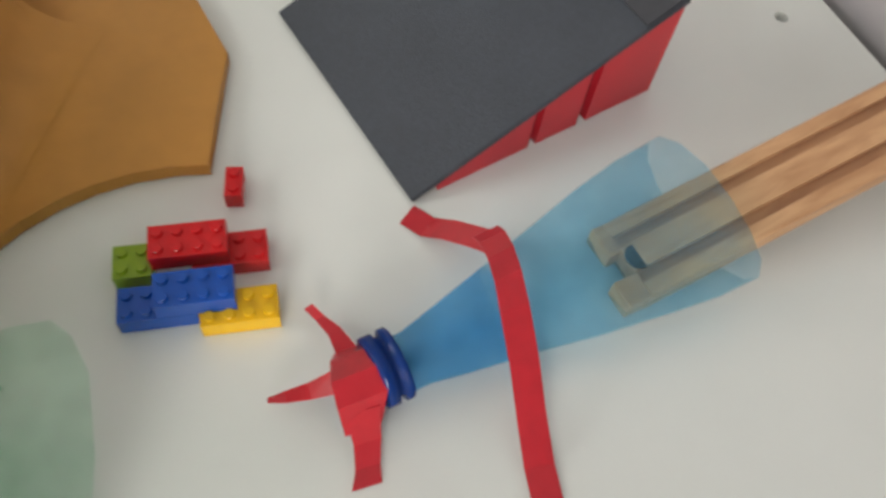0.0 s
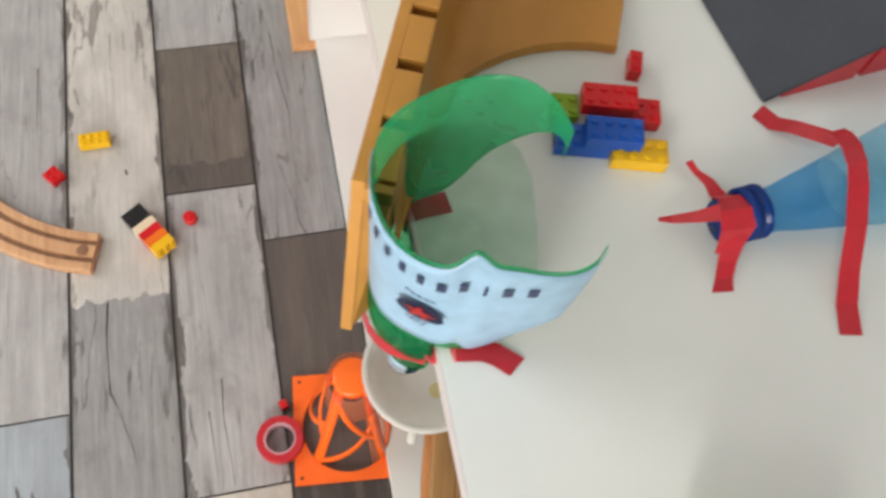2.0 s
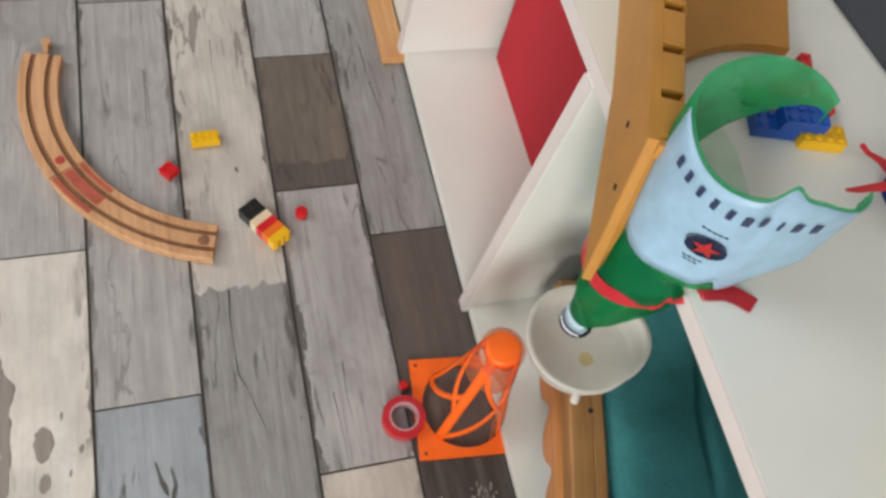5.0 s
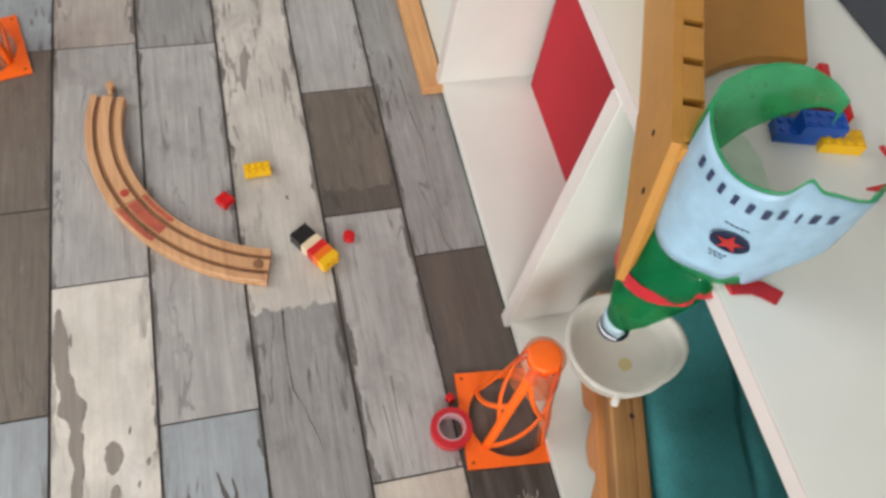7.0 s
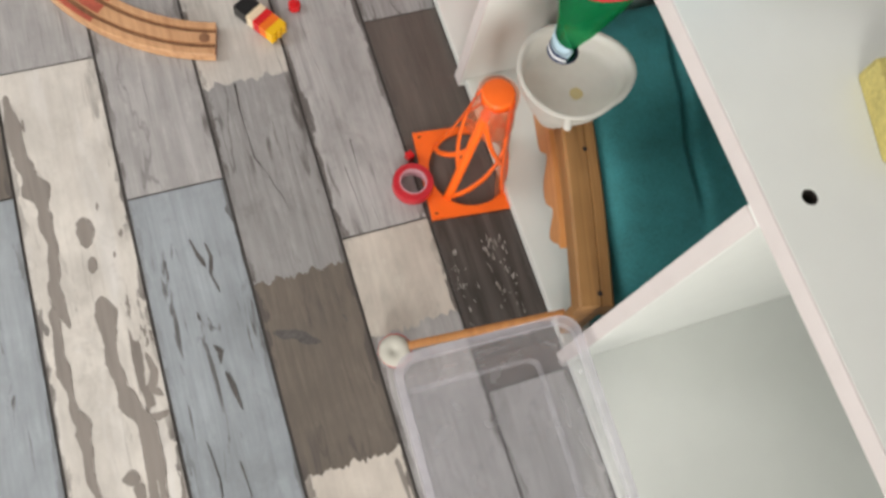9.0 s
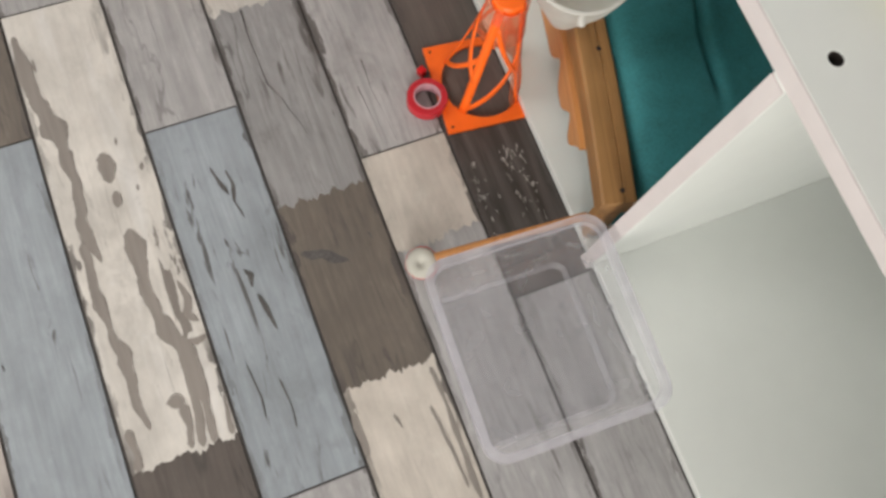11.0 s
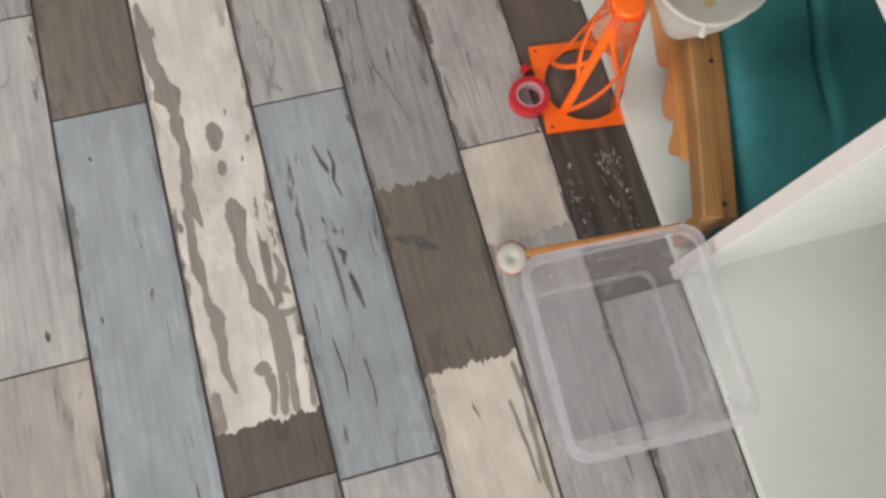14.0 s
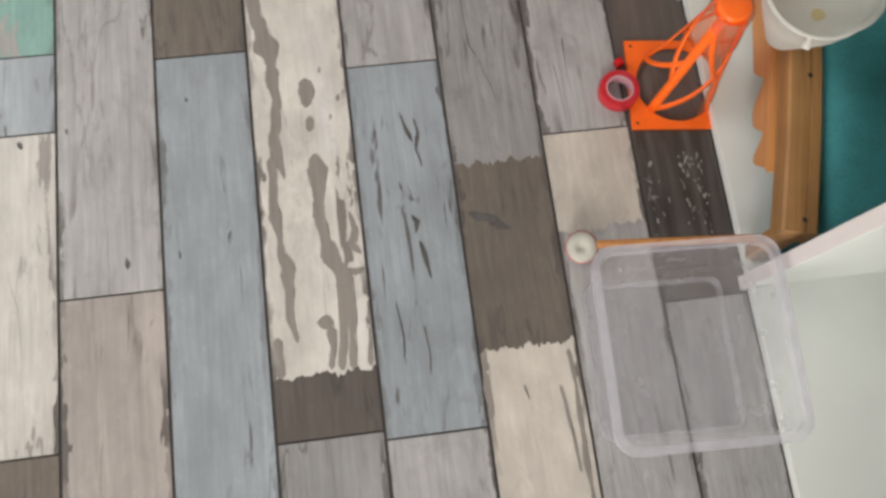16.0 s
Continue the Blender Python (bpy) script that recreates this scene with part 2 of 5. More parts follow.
PRINT_WHITE = material("white_print", (0.75, 0.78, 0.80), 0.4, vary=0.03)
LABEL = material("pale_blue_label", (0.31, 0.49, 0.65), 0.35, vary=0.12, scale=90)
RUBBER = material("off_white_rubber", (0.44, 0.43, 0.38), 0.6, vary=0.08)
GREEN_FILM = plastic_film("green_bottle_plastic", (0.085, 0.66, 0.33), 0.12, 0.55, (0.64, 0.93, 0.77), 0.62)
GREEN_DEEP = plastic_film("green_neck_plastic", (0.016, 0.38, 0.17), 0.08, 0.64, (0.48, 0.87, 0.64))
# tint for the sheet that imitates green light cast on the bench
GREEN_CAST = plastic_film("pale_green_cast", (0.74, 0.94, 0.83), 0.15, 0.95, (0.94, 0.99, 0.96), 0.2)
PALE_BLUE_BAND = material("pale_blue_band", (0.42, 0.58, 0.68), 0.35, vary=0.05)
BLUE_FILM = plastic_film("blue_bottle_plastic", (0.24, 0.58, 0.80), 0.12, 0.905, (0.85, 0.94, 0.975))
BLUE_DENSE = plastic_film("blue_shoulder_plastic", (0.10, 0.42, 0.76), 0.10, 0.86, (0.74, 0.89, 0.97))
BLUE_SOLID = plastic_film("blue_neck_plastic", (0.006, 0.06, 0.34), 0.15, 0.2)
CLEAR_FILM = plastic_film("clear_box_plastic", (0.86, 0.86, 0.90), 0.3, 0.76)
CLEAR_RIM = plastic_film("clear_rim_plastic", (0.86, 0.85, 0.92), 0.25, 0.56)
ORANGE_FILM = plastic_film("clear_orange_plastic", (0.95, 0.42, 0.22), 0.2, 0.72)
TRACK = wood("beech_track", (0.62, 0.36, 0.19), (0.44, 0.23, 0.11), 1.0, 0.5)
TRACK_X = wood("beech_track_straight", (0.60, 0.35, 0.18), (0.40, 0.20, 0.09), 1.0, 0.5, "x")
# darker copies of the beech: shade in grooves and joint hole as colour
GROOVE_SHADE = wood("beech_groove_shade", (0.30, 0.15, 0.07), (0.18, 0.08, 0.04), 1.0, 0.6)
GROOVE_SHADE_PALE = wood("beech_groove_shade_pale", (0.42, 0.22, 0.11), (0.30, 0.14, 0.07), 1.0, 0.6, "x")
RAIL = wood("pine_rail", (0.36, 0.19, 0.07), (0.20, 0.10, 0.035), 0.8, 0.45)
RAIL_LIGHT = wood("pine_bracket", (0.58, 0.27, 0.09), (0.42, 0.18, 0.06), 0.8, 0.5)
BOARD = wood("pine_board", (0.66, 0.36, 0.16), (0.52, 0.26, 0.10), 0.7, 0.5)

# ---------------------------------------------------------------- mesh helpers


def link_mesh(name, bm, mat, smooth=False):
    me = bpy.data.meshes.new(name)
    bmesh.ops.recalc_face_normals(bm, faces=bm.faces[:])
    bm.to_mesh(me)
    bm.free()
    for m in mat if isinstance(mat, (list, tuple)) else (mat,):
        me.materials.append(m)
    if smooth:
        for p in me.polygons:
            p.use_smooth = True
    return new(name, me)


def part(name, bm, mat, parent, label="", smooth=False):
    ob = link_mesh(name, bm, mat, smooth)
    ob.parent = parent
    if label:
        tagged(ob, label=label)
    return ob


def thing(name, label, category, at=(0, 0, 0), turn=0.0, group="", kind=""):
    ob = new(name)
    ob.empty_display_size = 0.02
    ob.matrix_world = pose(*at, 0, 0, turn)
    return tagged(ob, label, category, group, kind)


def box(bm, x0, x1, y0, y1, z0, z1, bevel=0.0, mat=0):
    vs = [bm.verts.new((x, y, z)) for z in (z0, z1) for x, y in ((x0, y0), (x1, y0), (x1, y1), (x0, y1))]
    fs = [bm.faces.new([vs[i] for i in f]) for f in
          ((3, 2, 1, 0), (4, 5, 6, 7), (0, 1, 5, 4), (1, 2, 6, 5), (2, 3, 7, 6), (3, 0, 4, 7))]
    for f in fs:
        f.material_index = mat
    if bevel:
        edges = list({e for f in fs for e in f.edges})
        bmesh.ops.bevel(bm, geom=edges, offset=bevel, segments=2, affect="EDGES", profile=0.6)
    return bm


def boxed(x0, x1, y0, y1, z0, z1, bevel=0.0):
    return box(bmesh.new(), x0, x1, y0, y1, z0, z1, bevel)


def prism(bm, outline, z0, z1, bevel=0.0):
    """A flat plate of that outline, from z0 to z1."""
    lo = [bm.verts.new((x, y, z0)) for x, y in outline]
    hi = [bm.verts.new((x, y, z1)) for x, y in outline]
    n = len(outline)
    fs = [bm.faces.new(lo[::-1]), bm.faces.new(hi)]
    fs += [bm.faces.new((lo[i], lo[(i + 1) % n], hi[(i + 1) % n], hi[i])) for i in range(n)]
    if bevel:
        bmesh.ops.bevel(bm, geom=list(fs[1].edges) + list(fs[0].edges), offset=bevel, segments=2, affect="EDGES", profile=0.6)
    return bm


def lathe(bm, profile, n=32, centre=(0, 0), keep=None, close=False):
    """Turns (radius, z) about the upright through centre; keep(x, y, z) leaves faces out."""
    rings = [[bm.verts.new((centre[0] + r * math.cos(2 * math.pi * i / n), centre[1] + r * math.sin(2 * math.pi * i / n), z))
              for i in range(n)] for r, z in profile]
    for a, b in zip(rings, rings[1:]):
        for i in range(n):
            f = bm.faces.new((a[i], a[(i + 1) % n], b[(i + 1) % n], b[i]))
            if keep and not keep(*f.calc_center_median()):
                bm.faces.remove(f)
    if close:
        bm.faces.new(rings[0][::-1])
        bm.faces.new(rings[-1])
    return bm


def thicken(bm, t):
    bmesh.ops.recalc_face_normals(bm, faces=bm.faces[:])
    bmesh.ops.solidify(bm, geom=bm.faces[:], thickness=t)
    return bm


def tube(bm, points, r, n=8, flat=1.0):
    """A round bar along the points."""
    pts = [Vector(p) for p in points]
    rings = []
    for i, p in enumerate(pts):
        d = (pts[min(i + 1, len(pts) - 1)] - pts[max(i - 1, 0)]).normalized()
        a = d.cross(Vector((0, 0, 1)))
        a = a.normalized() if a.length > 1e-4 else Vector((1, 0, 0))
        b = d.cross(a).normalized()
        rings.append([bm.verts.new(p + r * (math.cos(2 * math.pi * k / n) * a + flat * math.sin(2 * math.pi * k / n) * b)) for k in range(n)])
    for p, q in zip(rings, rings[1:]):
        for k in range(n):
            bm.faces.new((p[k], p[(k + 1) % n], q[(k + 1) % n], q[k]))
    bm.faces.new(rings[0][::-1]), bm.faces.new(rings[-1])
    return bm


def ribbon(bm, points, width, thick=0.0004, twist=None):
    """A tape strip whose middle runs along the points; widths lie across, in the plane given by each point's side vector."""
    rows = []
    pts = [Vector(p) for p in points]
    for i, p in enumerate(pts):
        d = (pts[min(i + 1, len(pts) - 1)] - pts[max(i - 1, 0)]).normalized()
        s = Vector(twist[i]) if twist else d.cross(Vector((0, 0, 1)))
        s = s.normalized()
        n = d.cross(s).normalized() * thick
        n = -n if n.z < 0 else n
        w = width[i] if isinstance(width, (list, tuple)) else width
        rows.append([bm.verts.new(q) for q in (p + s * w / 2, p - s * w / 2, p - s * w / 2 + n, p + s * w / 2 + n)])
    for a, b in zip(rows, rows[1:]):
        for k in range(4):
            bm.faces.new((a[k], a[(k + 1) % 4], b[(k + 1) % 4], b[k]))
    bm.faces.new(rows[0]), bm.faces.new(rows[-1])
    bmesh.ops.recalc_face_normals(bm, faces=bm.faces[:])
    return bm


def plate_with_holes(bm, x0, x1, y0, y1, z0, z1, holes):
    """A board with round holes through it: holes of (x, y, radius)."""
    loops = [[(x0, y0), (x1, y0), (x1, y1), (x0, y1)]]
    loops += [[(x + r * math.cos(2 * math.pi * i / 20), y + r * math.sin(2 * math.pi * i / 20)) for i in range(20)] for x, y, r in holes]
    edges = []
    for loop in loops:
        vs = [bm.verts.new((x, y, z1)) for x, y in loop]
        edges += [bm.edges.new((vs[i], vs[(i + 1) % len(vs)])) for i in range(len(vs))]
    top = [f for f in bmesh.ops.triangle_fill(bm, use_beauty=True, edges=edges)["geom"] if isinstance(f, bmesh.types.BMFace)]
    down = bmesh.ops.extrude_face_region(bm, geom=top)
    bmesh.ops.translate(bm, verts=[v for v in down["geom"] if isinstance(v, bmesh.types.BMVert)], vec=(0, 0, z0 - z1))
    return bm


# ---------------------------------------------------------------- room
T = 0.400  # height of the bench top


def room():
    X0, X1, Y0, Y1, H = -1.6, 0.72, -2.5, 2.2, 2.45
    def wall(name, boxes, label):
        bm = bmesh.new()
        for b in boxes:
            box(bm, *b)
        tagged(link_mesh(name, bm, WALL), label, "wall", kind="structure")
    t = 0.12
    wall("wall_east", [(X1, X1 + t, Y0 - t, Y1 + t, -0.05, H)], "plain lilac-grey painted wall behind the bench")
    wall("wall_north", [(X0, X1, Y1, Y1 + t, -0.05, H)], "plain lilac-grey painted wall of the room")
    wx0, wx1, z0, z1 = -1.55, -0.55, 0.15, 2.05
    wall("wall_south", [(X0, wx0, Y0 - t, Y0, -0.05, H), (wx1, X1, Y0 - t, Y0, -0.05, H), (wx0, wx1, Y0 - t, Y0, -0.05, z0),
                        (wx0, wx1, Y0 - t, Y0, z1, H)], "plain painted wall with a window opening")
    # added wall out of view; holds window light off part of the bench
    wall("wall_light_block", [(-0.12, X1, -1.32, -1.20, -0.05, H)], "unseen wall added to shade part of the bench")
    wy0, wy1, z0, z1 = 0.05, 1.05, 0.8, 1.9
    wall("wall_west", [(X0 - t, X0, Y0 - t, wy0, -0.05, H), (X0 - t, X0, wy1, Y1 + t, -0.05, H), (X0 - t, X0, wy0, wy1, -0.05, z0),
                       (X0 - t, X0, wy0, wy1, z1, H)], "plain painted wall with a window opening")
    tagged(link_mesh("ceiling", boxed(X0 - t, X1 + t, Y0 - t, Y1 + t, H, H + 0.1), CEIL), "plain white painted ceiling", "ceiling", kind="structure")


room()

# ---------------------------------------------------------------- storage bench


def bench():
    b = thing("storage_bench", "low white laminate storage bench with open compartments", "bench", (0.2, -0.1, 0))
    def add(name, bm, mat=WHITE, label=""):
        bmesh.ops.translate(bm, verts=bm.verts[:], vec=(-0.2, 0.1, 0))
        return part(name, bm, mat, b, label)
    add("top_panel", plate_with_holes(bmesh.new(), 0.2, 0.70, -1.05, 0.30, T - 0.016, T, [(0.2265, -0.398, 0.0054), (0.668, -0.069, 0.0042)]))
    # added dark cups that give the drilled holes their shade
    for hx, hy in ((0.2265, -0.398), (0.668, -0.069)):
        bm = lathe(bmesh.new(), [(0.0053, T - 0.0012), (0.0053, T - 0.013), (0.0, T - 0.013)], 20, (hx, hy))
        add("hole_shade_cup", bm, BLACK, "drilled hole, its shade made by a dark cup")
    add("edge_band", boxed(0.1985, 0.2, -1.05, 0.30, T - 0.016, T - 0.0004), EDGE)
    def upright(y0, y1, name="divider"):
        bm = bmesh.new()
        prof = [(0.180, 0.0), (0.70, 0.0), (0.70, T - 0.016), (0.198, T - 0.016)]
        a = [bm.verts.new((x, y0, z)) for x, z in prof]
        c = [bm.verts.new((x, y1, z)) for x, z in prof]
        bm.faces.new(a[::-1]), bm.faces.new(c)
        for i in range(4):
            bm.faces.new((a[i], a[(i + 1) % 4], c[(i + 1) % 4], c[i]))
        bmesh.ops.bevel(bm, geom=bm.edges[:], offset=0.0008, segments=1, affect="EDGES")
        add(name, bm)
        bm = bmesh.new()
        band = [(0.1783, 0.0008), (0.1798, 0.0008), (0.1978, T - 0.0168), (0.1963, T - 0.0168)]
        a = [bm.verts.new((x, y0 + 0.0004, z)) for x, z in band]
        c = [bm.verts.new((x, y1 - 0.0004, z)) for x, z in band]
        bm.faces.new(a[::-1]), bm.faces.new(c)
        for i in range(4):
            bm.faces.new((a[i], a[(i + 1) % 4], c[(i + 1) % 4], c[i]))
        add("edge_band", bm, EDGE)
    upright(-0.403, -0.388)
    upright(-0.065, -0.050)
    upright(0.288, 0.303, "side_panel")
    upright(-1.05, -1.035, "side_panel")
    for y0, y1 in ((-1.035, -0.403), (-0.388, -0.065), (-0.050, 0.288)):
        add("bottom_panel", boxed(0.185, 0.685, y0, y1, 0.002, 0.014, 0.0008))
        add("back_panel", boxed(0.686, 0.69, y0, y1, 0.014, T - 0.016))
    return b


bench()

red = thing("red_storage_box", "plain crimson red box inside the white bench", "box", (0.303, 0.129, 0.0145))
part("body", boxed(0, 0.30, -0.145, 0.142, 0, 0.33, 0.002), RED_BOARD, red)

cab = thing("neighbouring_cabinet", "plain cream white cabinet beside the bench", "cabinet", (0.19, 0.31, 0))
part("body", boxed(0, 0.4, 0, 0.6, 0, 0.8, 0.002), WHITE, cab)

pb = thing("wooden_board", "light pine board lying along the cabinet foot", "board", (0.157, 0.283, 0.001))
part("plank", boxed(0, 0.03, 0, 0.4, 0, 0.012, 0.001), BOARD, pb)

# ---------------------------------------------------------------- toys on the bench


def brick_mesh(bm, nx, ny, x=0.0, y=0.0, z=0.0, h=0.0096, turn=0.0, mat=0):
    """A building brick of nx by ny studs, its lower corner at x, y, z, turned about that corner."""
    P, m = 0.008, bmesh.new()
    box(m, 0.0001, nx * P - 0.0001, 0.0001, ny * P - 0.0001, 0, h, 0.00025)
    for i in range(nx):
        for j in range(ny):
            lathe(m, [(0.0024, h), (0.0024, h + 0.0014), (0.0022, h + 0.0017), (0.0, h + 0.0017)], 10, ((i + 0.5) * P, (j + 0.5) * P))
    bmesh.ops.transform(m, verts=m.verts[:], matrix=pose(x, y, z, 0, 0, turn))
    me = bpy.data.meshes.new("tmp")
    m.to_mesh(me)
    m.free()
    bm.from_mesh(me)
    bpy.data.meshes.remove(me)
    return bm


def brick(name, nx, ny, mat, parent, x, y, z, h=0.0096):
    return part(name, brick_mesh(bmesh.new(), nx, ny, x, y, z, h), mat, parent)


# bricks stacked on the bench: two layers, turned a little
st = thing("toy_brick_build", "red, blue, green and yellow studded bricks pressed together", "toy bricks", (0.2895, -0.1055, T), -14)
brick("brick", 2, 2, BRICK_GREEN, st, 0.000, 0.000, 0.0)
brick("brick", 4, 2, BRICK_RED, st, 0.032, 0.001, 0.0)
brick("brick", 4, 2, BRICK_RED, st, 0.0162, 0.002, 0.0097)
brick("brick", 4, 2, BRICK_BLUE, st, 0.002, -0.0205, 0.0)
brick("brick", 4, 2, BRICK_BLUE, st, 0.0180, -0.0205, 0.0097)
brick("brick", 4, 2, BRICK_YELLOW, st, 0.0345, -0.0265, 0.0)

sb = thing("toy_brick", "single small red studded brick on the white bench", "toy brick", (0.351, -0.0845, T), 70, group="loose bricks")
brick("brick", 2, 1, BRICK_RED, sb, 0, 0, 0, 0.0096)


def ochre_tray():
    o = thing("ochre_toy_tray", "ochre plastic toy tray with a notched side wall", "toy tray", (0.145, -0.218, T))
    ox, oy = 0.145, -0.218
    arc = [(0.302 + 0.108 * math.cos(a), -0.163 + 0.108 * math.sin(a)) for a in [radians(68 + 9 * i) for i in range(11)]]
    plate = [(0.370, 0.0), (0.343, -0.058)] + arc + [(0.195, -0.13), (0.29, 0.10), (0.36, 0.10)]
    part("base_plate", prism(bmesh.new(), [(x - ox, y - oy) for x, y in plate], 0.001, 0.009, 0.001), OCHRE, o)
    # the wall: local axis s along, w across, upright z
    ang = math.atan2(0.225, 0.092)
    m = Matrix.Rotation(ang, 4, "Z")
    bm = bmesh.new()
    length, w, h = 0.36, 0.020, 0.070
    prof = [(0.024, -0.036), (0.058, h), (length, h), (length, 0.001), (0.16, 0.001), (0.12, -0.008)]
    a = [bm.verts.new((s, 0, z)) for s, z in prof]
    c = [bm.verts.new((s, -0.0062, z)) for s, z in prof]
    bm.faces.new(a[::-1]), bm.faces.new(c)
    for i in range(len(prof)):
        bm.faces.new((a[i], a[(i + 1) % 6], c[(i + 1) % 6], c[i]))
    bmesh.ops.transform(bm, verts=bm.verts[:], matrix=m)
    part("outer_wall", bm, OCHRE, o)
    # stepped rim: bars between the pockets
    step, pocket = 0.0345, 0.007
    for k in range(10):
        s0 = 0.020 + k * step if k else 0.052
        bm = boxed(s0 + pocket, 0.020 + (k + 1) * step, -w, -0.0063, h - 0.012, h, 0.0006)
        bmesh.ops.transform(bm, verts=bm.verts[:], matrix=m)
        part("rim_bar", bm, OCHRE, o)
    # inner side sweeps down on to the plate in a hollow curve
    bm = bmesh.new()
    rows = []
    for i in range(19):
        s = 0.060 + 0.238 * i / 18
        spread = 0.003 + 0.042 * (i / 18) ** 1.4
        line = [(-w - spread * (1 - math.cos(radians(9 * q))), 0.0094 + (h - 0.0094) * (1 - math.sin(radians(9 * q))) ** 1.5) for q in range(11)]
        rows.append([bm.verts.new((s, y, z)) for y, z in line])
    for p, q in zip(rows, rows[1:]):
        for k in range(len(p) - 1):
            bm.faces.new((p[k], p[k + 1], q[k + 1], q[k]))
    bmesh.ops.transform(bm, verts=bm.verts[:], matrix=m)
    part("inner_wall", bm, OCHRE, o, smooth=True)
    bm = bmesh.new()
    line = [(-w - 0.045 * (1 - math.cos(radians(9 * q))), 0.0092 + (h - 0.0094) * (1 - math.sin(radians(9 * q))) ** 1.5) for q in range(11)] + [(-w, 0.0092)]
    fs = [[bm.verts.new((x, y, z)) for y, z in line] for x in (0.2982, 0.3020)]
    bm.faces.new(fs[0]), bm.faces.new(fs[1][::-1])
    for k in range(len(line)):
        kk = (k + 1) % len(line)
        bm.faces.new((fs[0][k], fs[0][kk], fs[1][kk], fs[1][k]))
    bmesh.ops.transform(bm, verts=bm.verts[:], matrix=m)
    part("end_web", bm, OCHRE, o)
    # pocket floors, coloured darker to hold the shade between the bars
    bm = boxed(0.070, length, -w, -0.0063, h - 0.016, h - 0.0125)
    bmesh.ops.transform(bm, verts=bm.verts[:], matrix=m)
    part("pocket_floor", bm, OCHRE_SHADED, o)
    bm = bmesh.new()
    for p in ((0.026, -0.0064, -0.034), (0.040, -0.0145, -0.031), (0.0590, -0.0064, h - 0.0004), (0.0640, -w, h - 0.0040), (0.069, -w, h - 0.0004), (0.069, -w, 0.030), (0.069, -0.0064, h - 0.0004), (0.069, -0.0064, -0.018)):
        bm.verts.new(p)
    bmesh.ops.convex_hull(bm, input=bm.verts[:])
    bmesh.ops.transform(bm, verts=bm.verts[:], matrix=m)
    part('nose', bm, OCHRE, o)
    for s, z in ((0.058, 0.020), (0.093, 0.036)):
        # dark disc on the wall paints the shade of a small hole
        bm = bmesh.new()
        lathe(bm, [(0.0022, 0), (0.0022, 0.0006)], 12, close=True)
        bmesh.ops.transform(bm, verts=bm.verts[:], matrix=m @ pose(s, 0.0002, z, -90, 0, 0))
        part("rivet_hole", bm, BLACK, o, "small dark hole")
    return o


ochre_tray()


def grey_ramp():
    g = thing("toy_ramp", "slate grey wedge ramp with red slotted sides", "toy ramp", (0.425, -0.109, T), 8)
    L, W, H = 0.142, 0.135, 0.060
    # sloping grey deck
    bm = bmesh.new()
    n = Vector((-H, 0, L)).normalized() * 0.003
    a = [(-0.002, -0.001, 0.0005), (L + 0.002, -0.001, H), (L + 0.002, W, H), (-0.002, W, 0.0005)]
    lo = [bm.verts.new(p) for p in a]
    hi = [bm.verts.new(Vector(p) + n) for p in a]
    bm.faces.new(lo[::-1]), bm.faces.new(hi)
    for i in range(4):
        bm.faces.new((lo[i], lo[(i + 1) % 4], hi[(i + 1) % 4], hi[i]))
    bmesh.ops.bevel(bm, geom=bm.edges[:], offset=0.0007, segments=2, affect="EDGES")
    part("deck", bm, SLATE, g)
    bm = bmesh.new()
    s0, s1 = 0.122, L + 0.0018
    a = [(s0, 0.0005, s0 * H / L), (s1, 0.0005, H), (s1, W - 0.002, H), (s0, W - 0.002, s0 * H / L)]
    lo = [bm.verts.new(Vector(p) + n * 1.03) for p in a]
    hi = [bm.verts.new(Vector(p) + n * 1.35) for p in a]
    bm.faces.new(lo[::-1]), bm.faces.new(hi)
    for i in range(4):
        bm.faces.new((lo[i], lo[(i + 1) % 4], hi[(i + 1) % 4], hi[i]))
    part("end_strip", bm, SLATE_DARK, g)
    # side walls in pieces, with slots between them
    def side(y0, y1):
        cuts = [(0.012, 0.064), (0.069, 0.094), (0.100, L)]
        for s0, s1 in cuts:
            bm = bmesh.new()
            prof = [(s0, 0), (s1, 0), (s1, s1 * H / L - 0.001), (s0, s0 * H / L - 0.001)]
            p = [bm.verts.new((x, y0, z)) for x, z in prof]
            q = [bm.verts.new((x, y1, z)) for x, z in prof]
            bm.faces.new(p[::-1]), bm.faces.new(q)
            for i in range(4):
                bm.faces.new((p[i], p[(i + 1) % 4], q[(i + 1) % 4], q[i]))
            part("side_piece", bm, RED, g)
        # sheet behind the slots; its darker red paints in their shade
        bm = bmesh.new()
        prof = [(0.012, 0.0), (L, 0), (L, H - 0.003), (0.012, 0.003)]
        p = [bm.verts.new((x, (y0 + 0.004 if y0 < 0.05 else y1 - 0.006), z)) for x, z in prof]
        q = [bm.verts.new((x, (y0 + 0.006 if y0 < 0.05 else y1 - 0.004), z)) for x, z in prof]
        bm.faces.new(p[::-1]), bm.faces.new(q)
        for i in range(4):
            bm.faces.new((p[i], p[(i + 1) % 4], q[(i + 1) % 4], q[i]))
        part("slot_shade", bm, RED_SHADED, g)
    side(0.0, 0.004)
    side(W - 0.005, W - 0.001)
    part("end_wall", boxed(L - 0.004, L, 0.0065, W - 0.0075, 0, H - 0.003), RED, g)


grey_ramp()


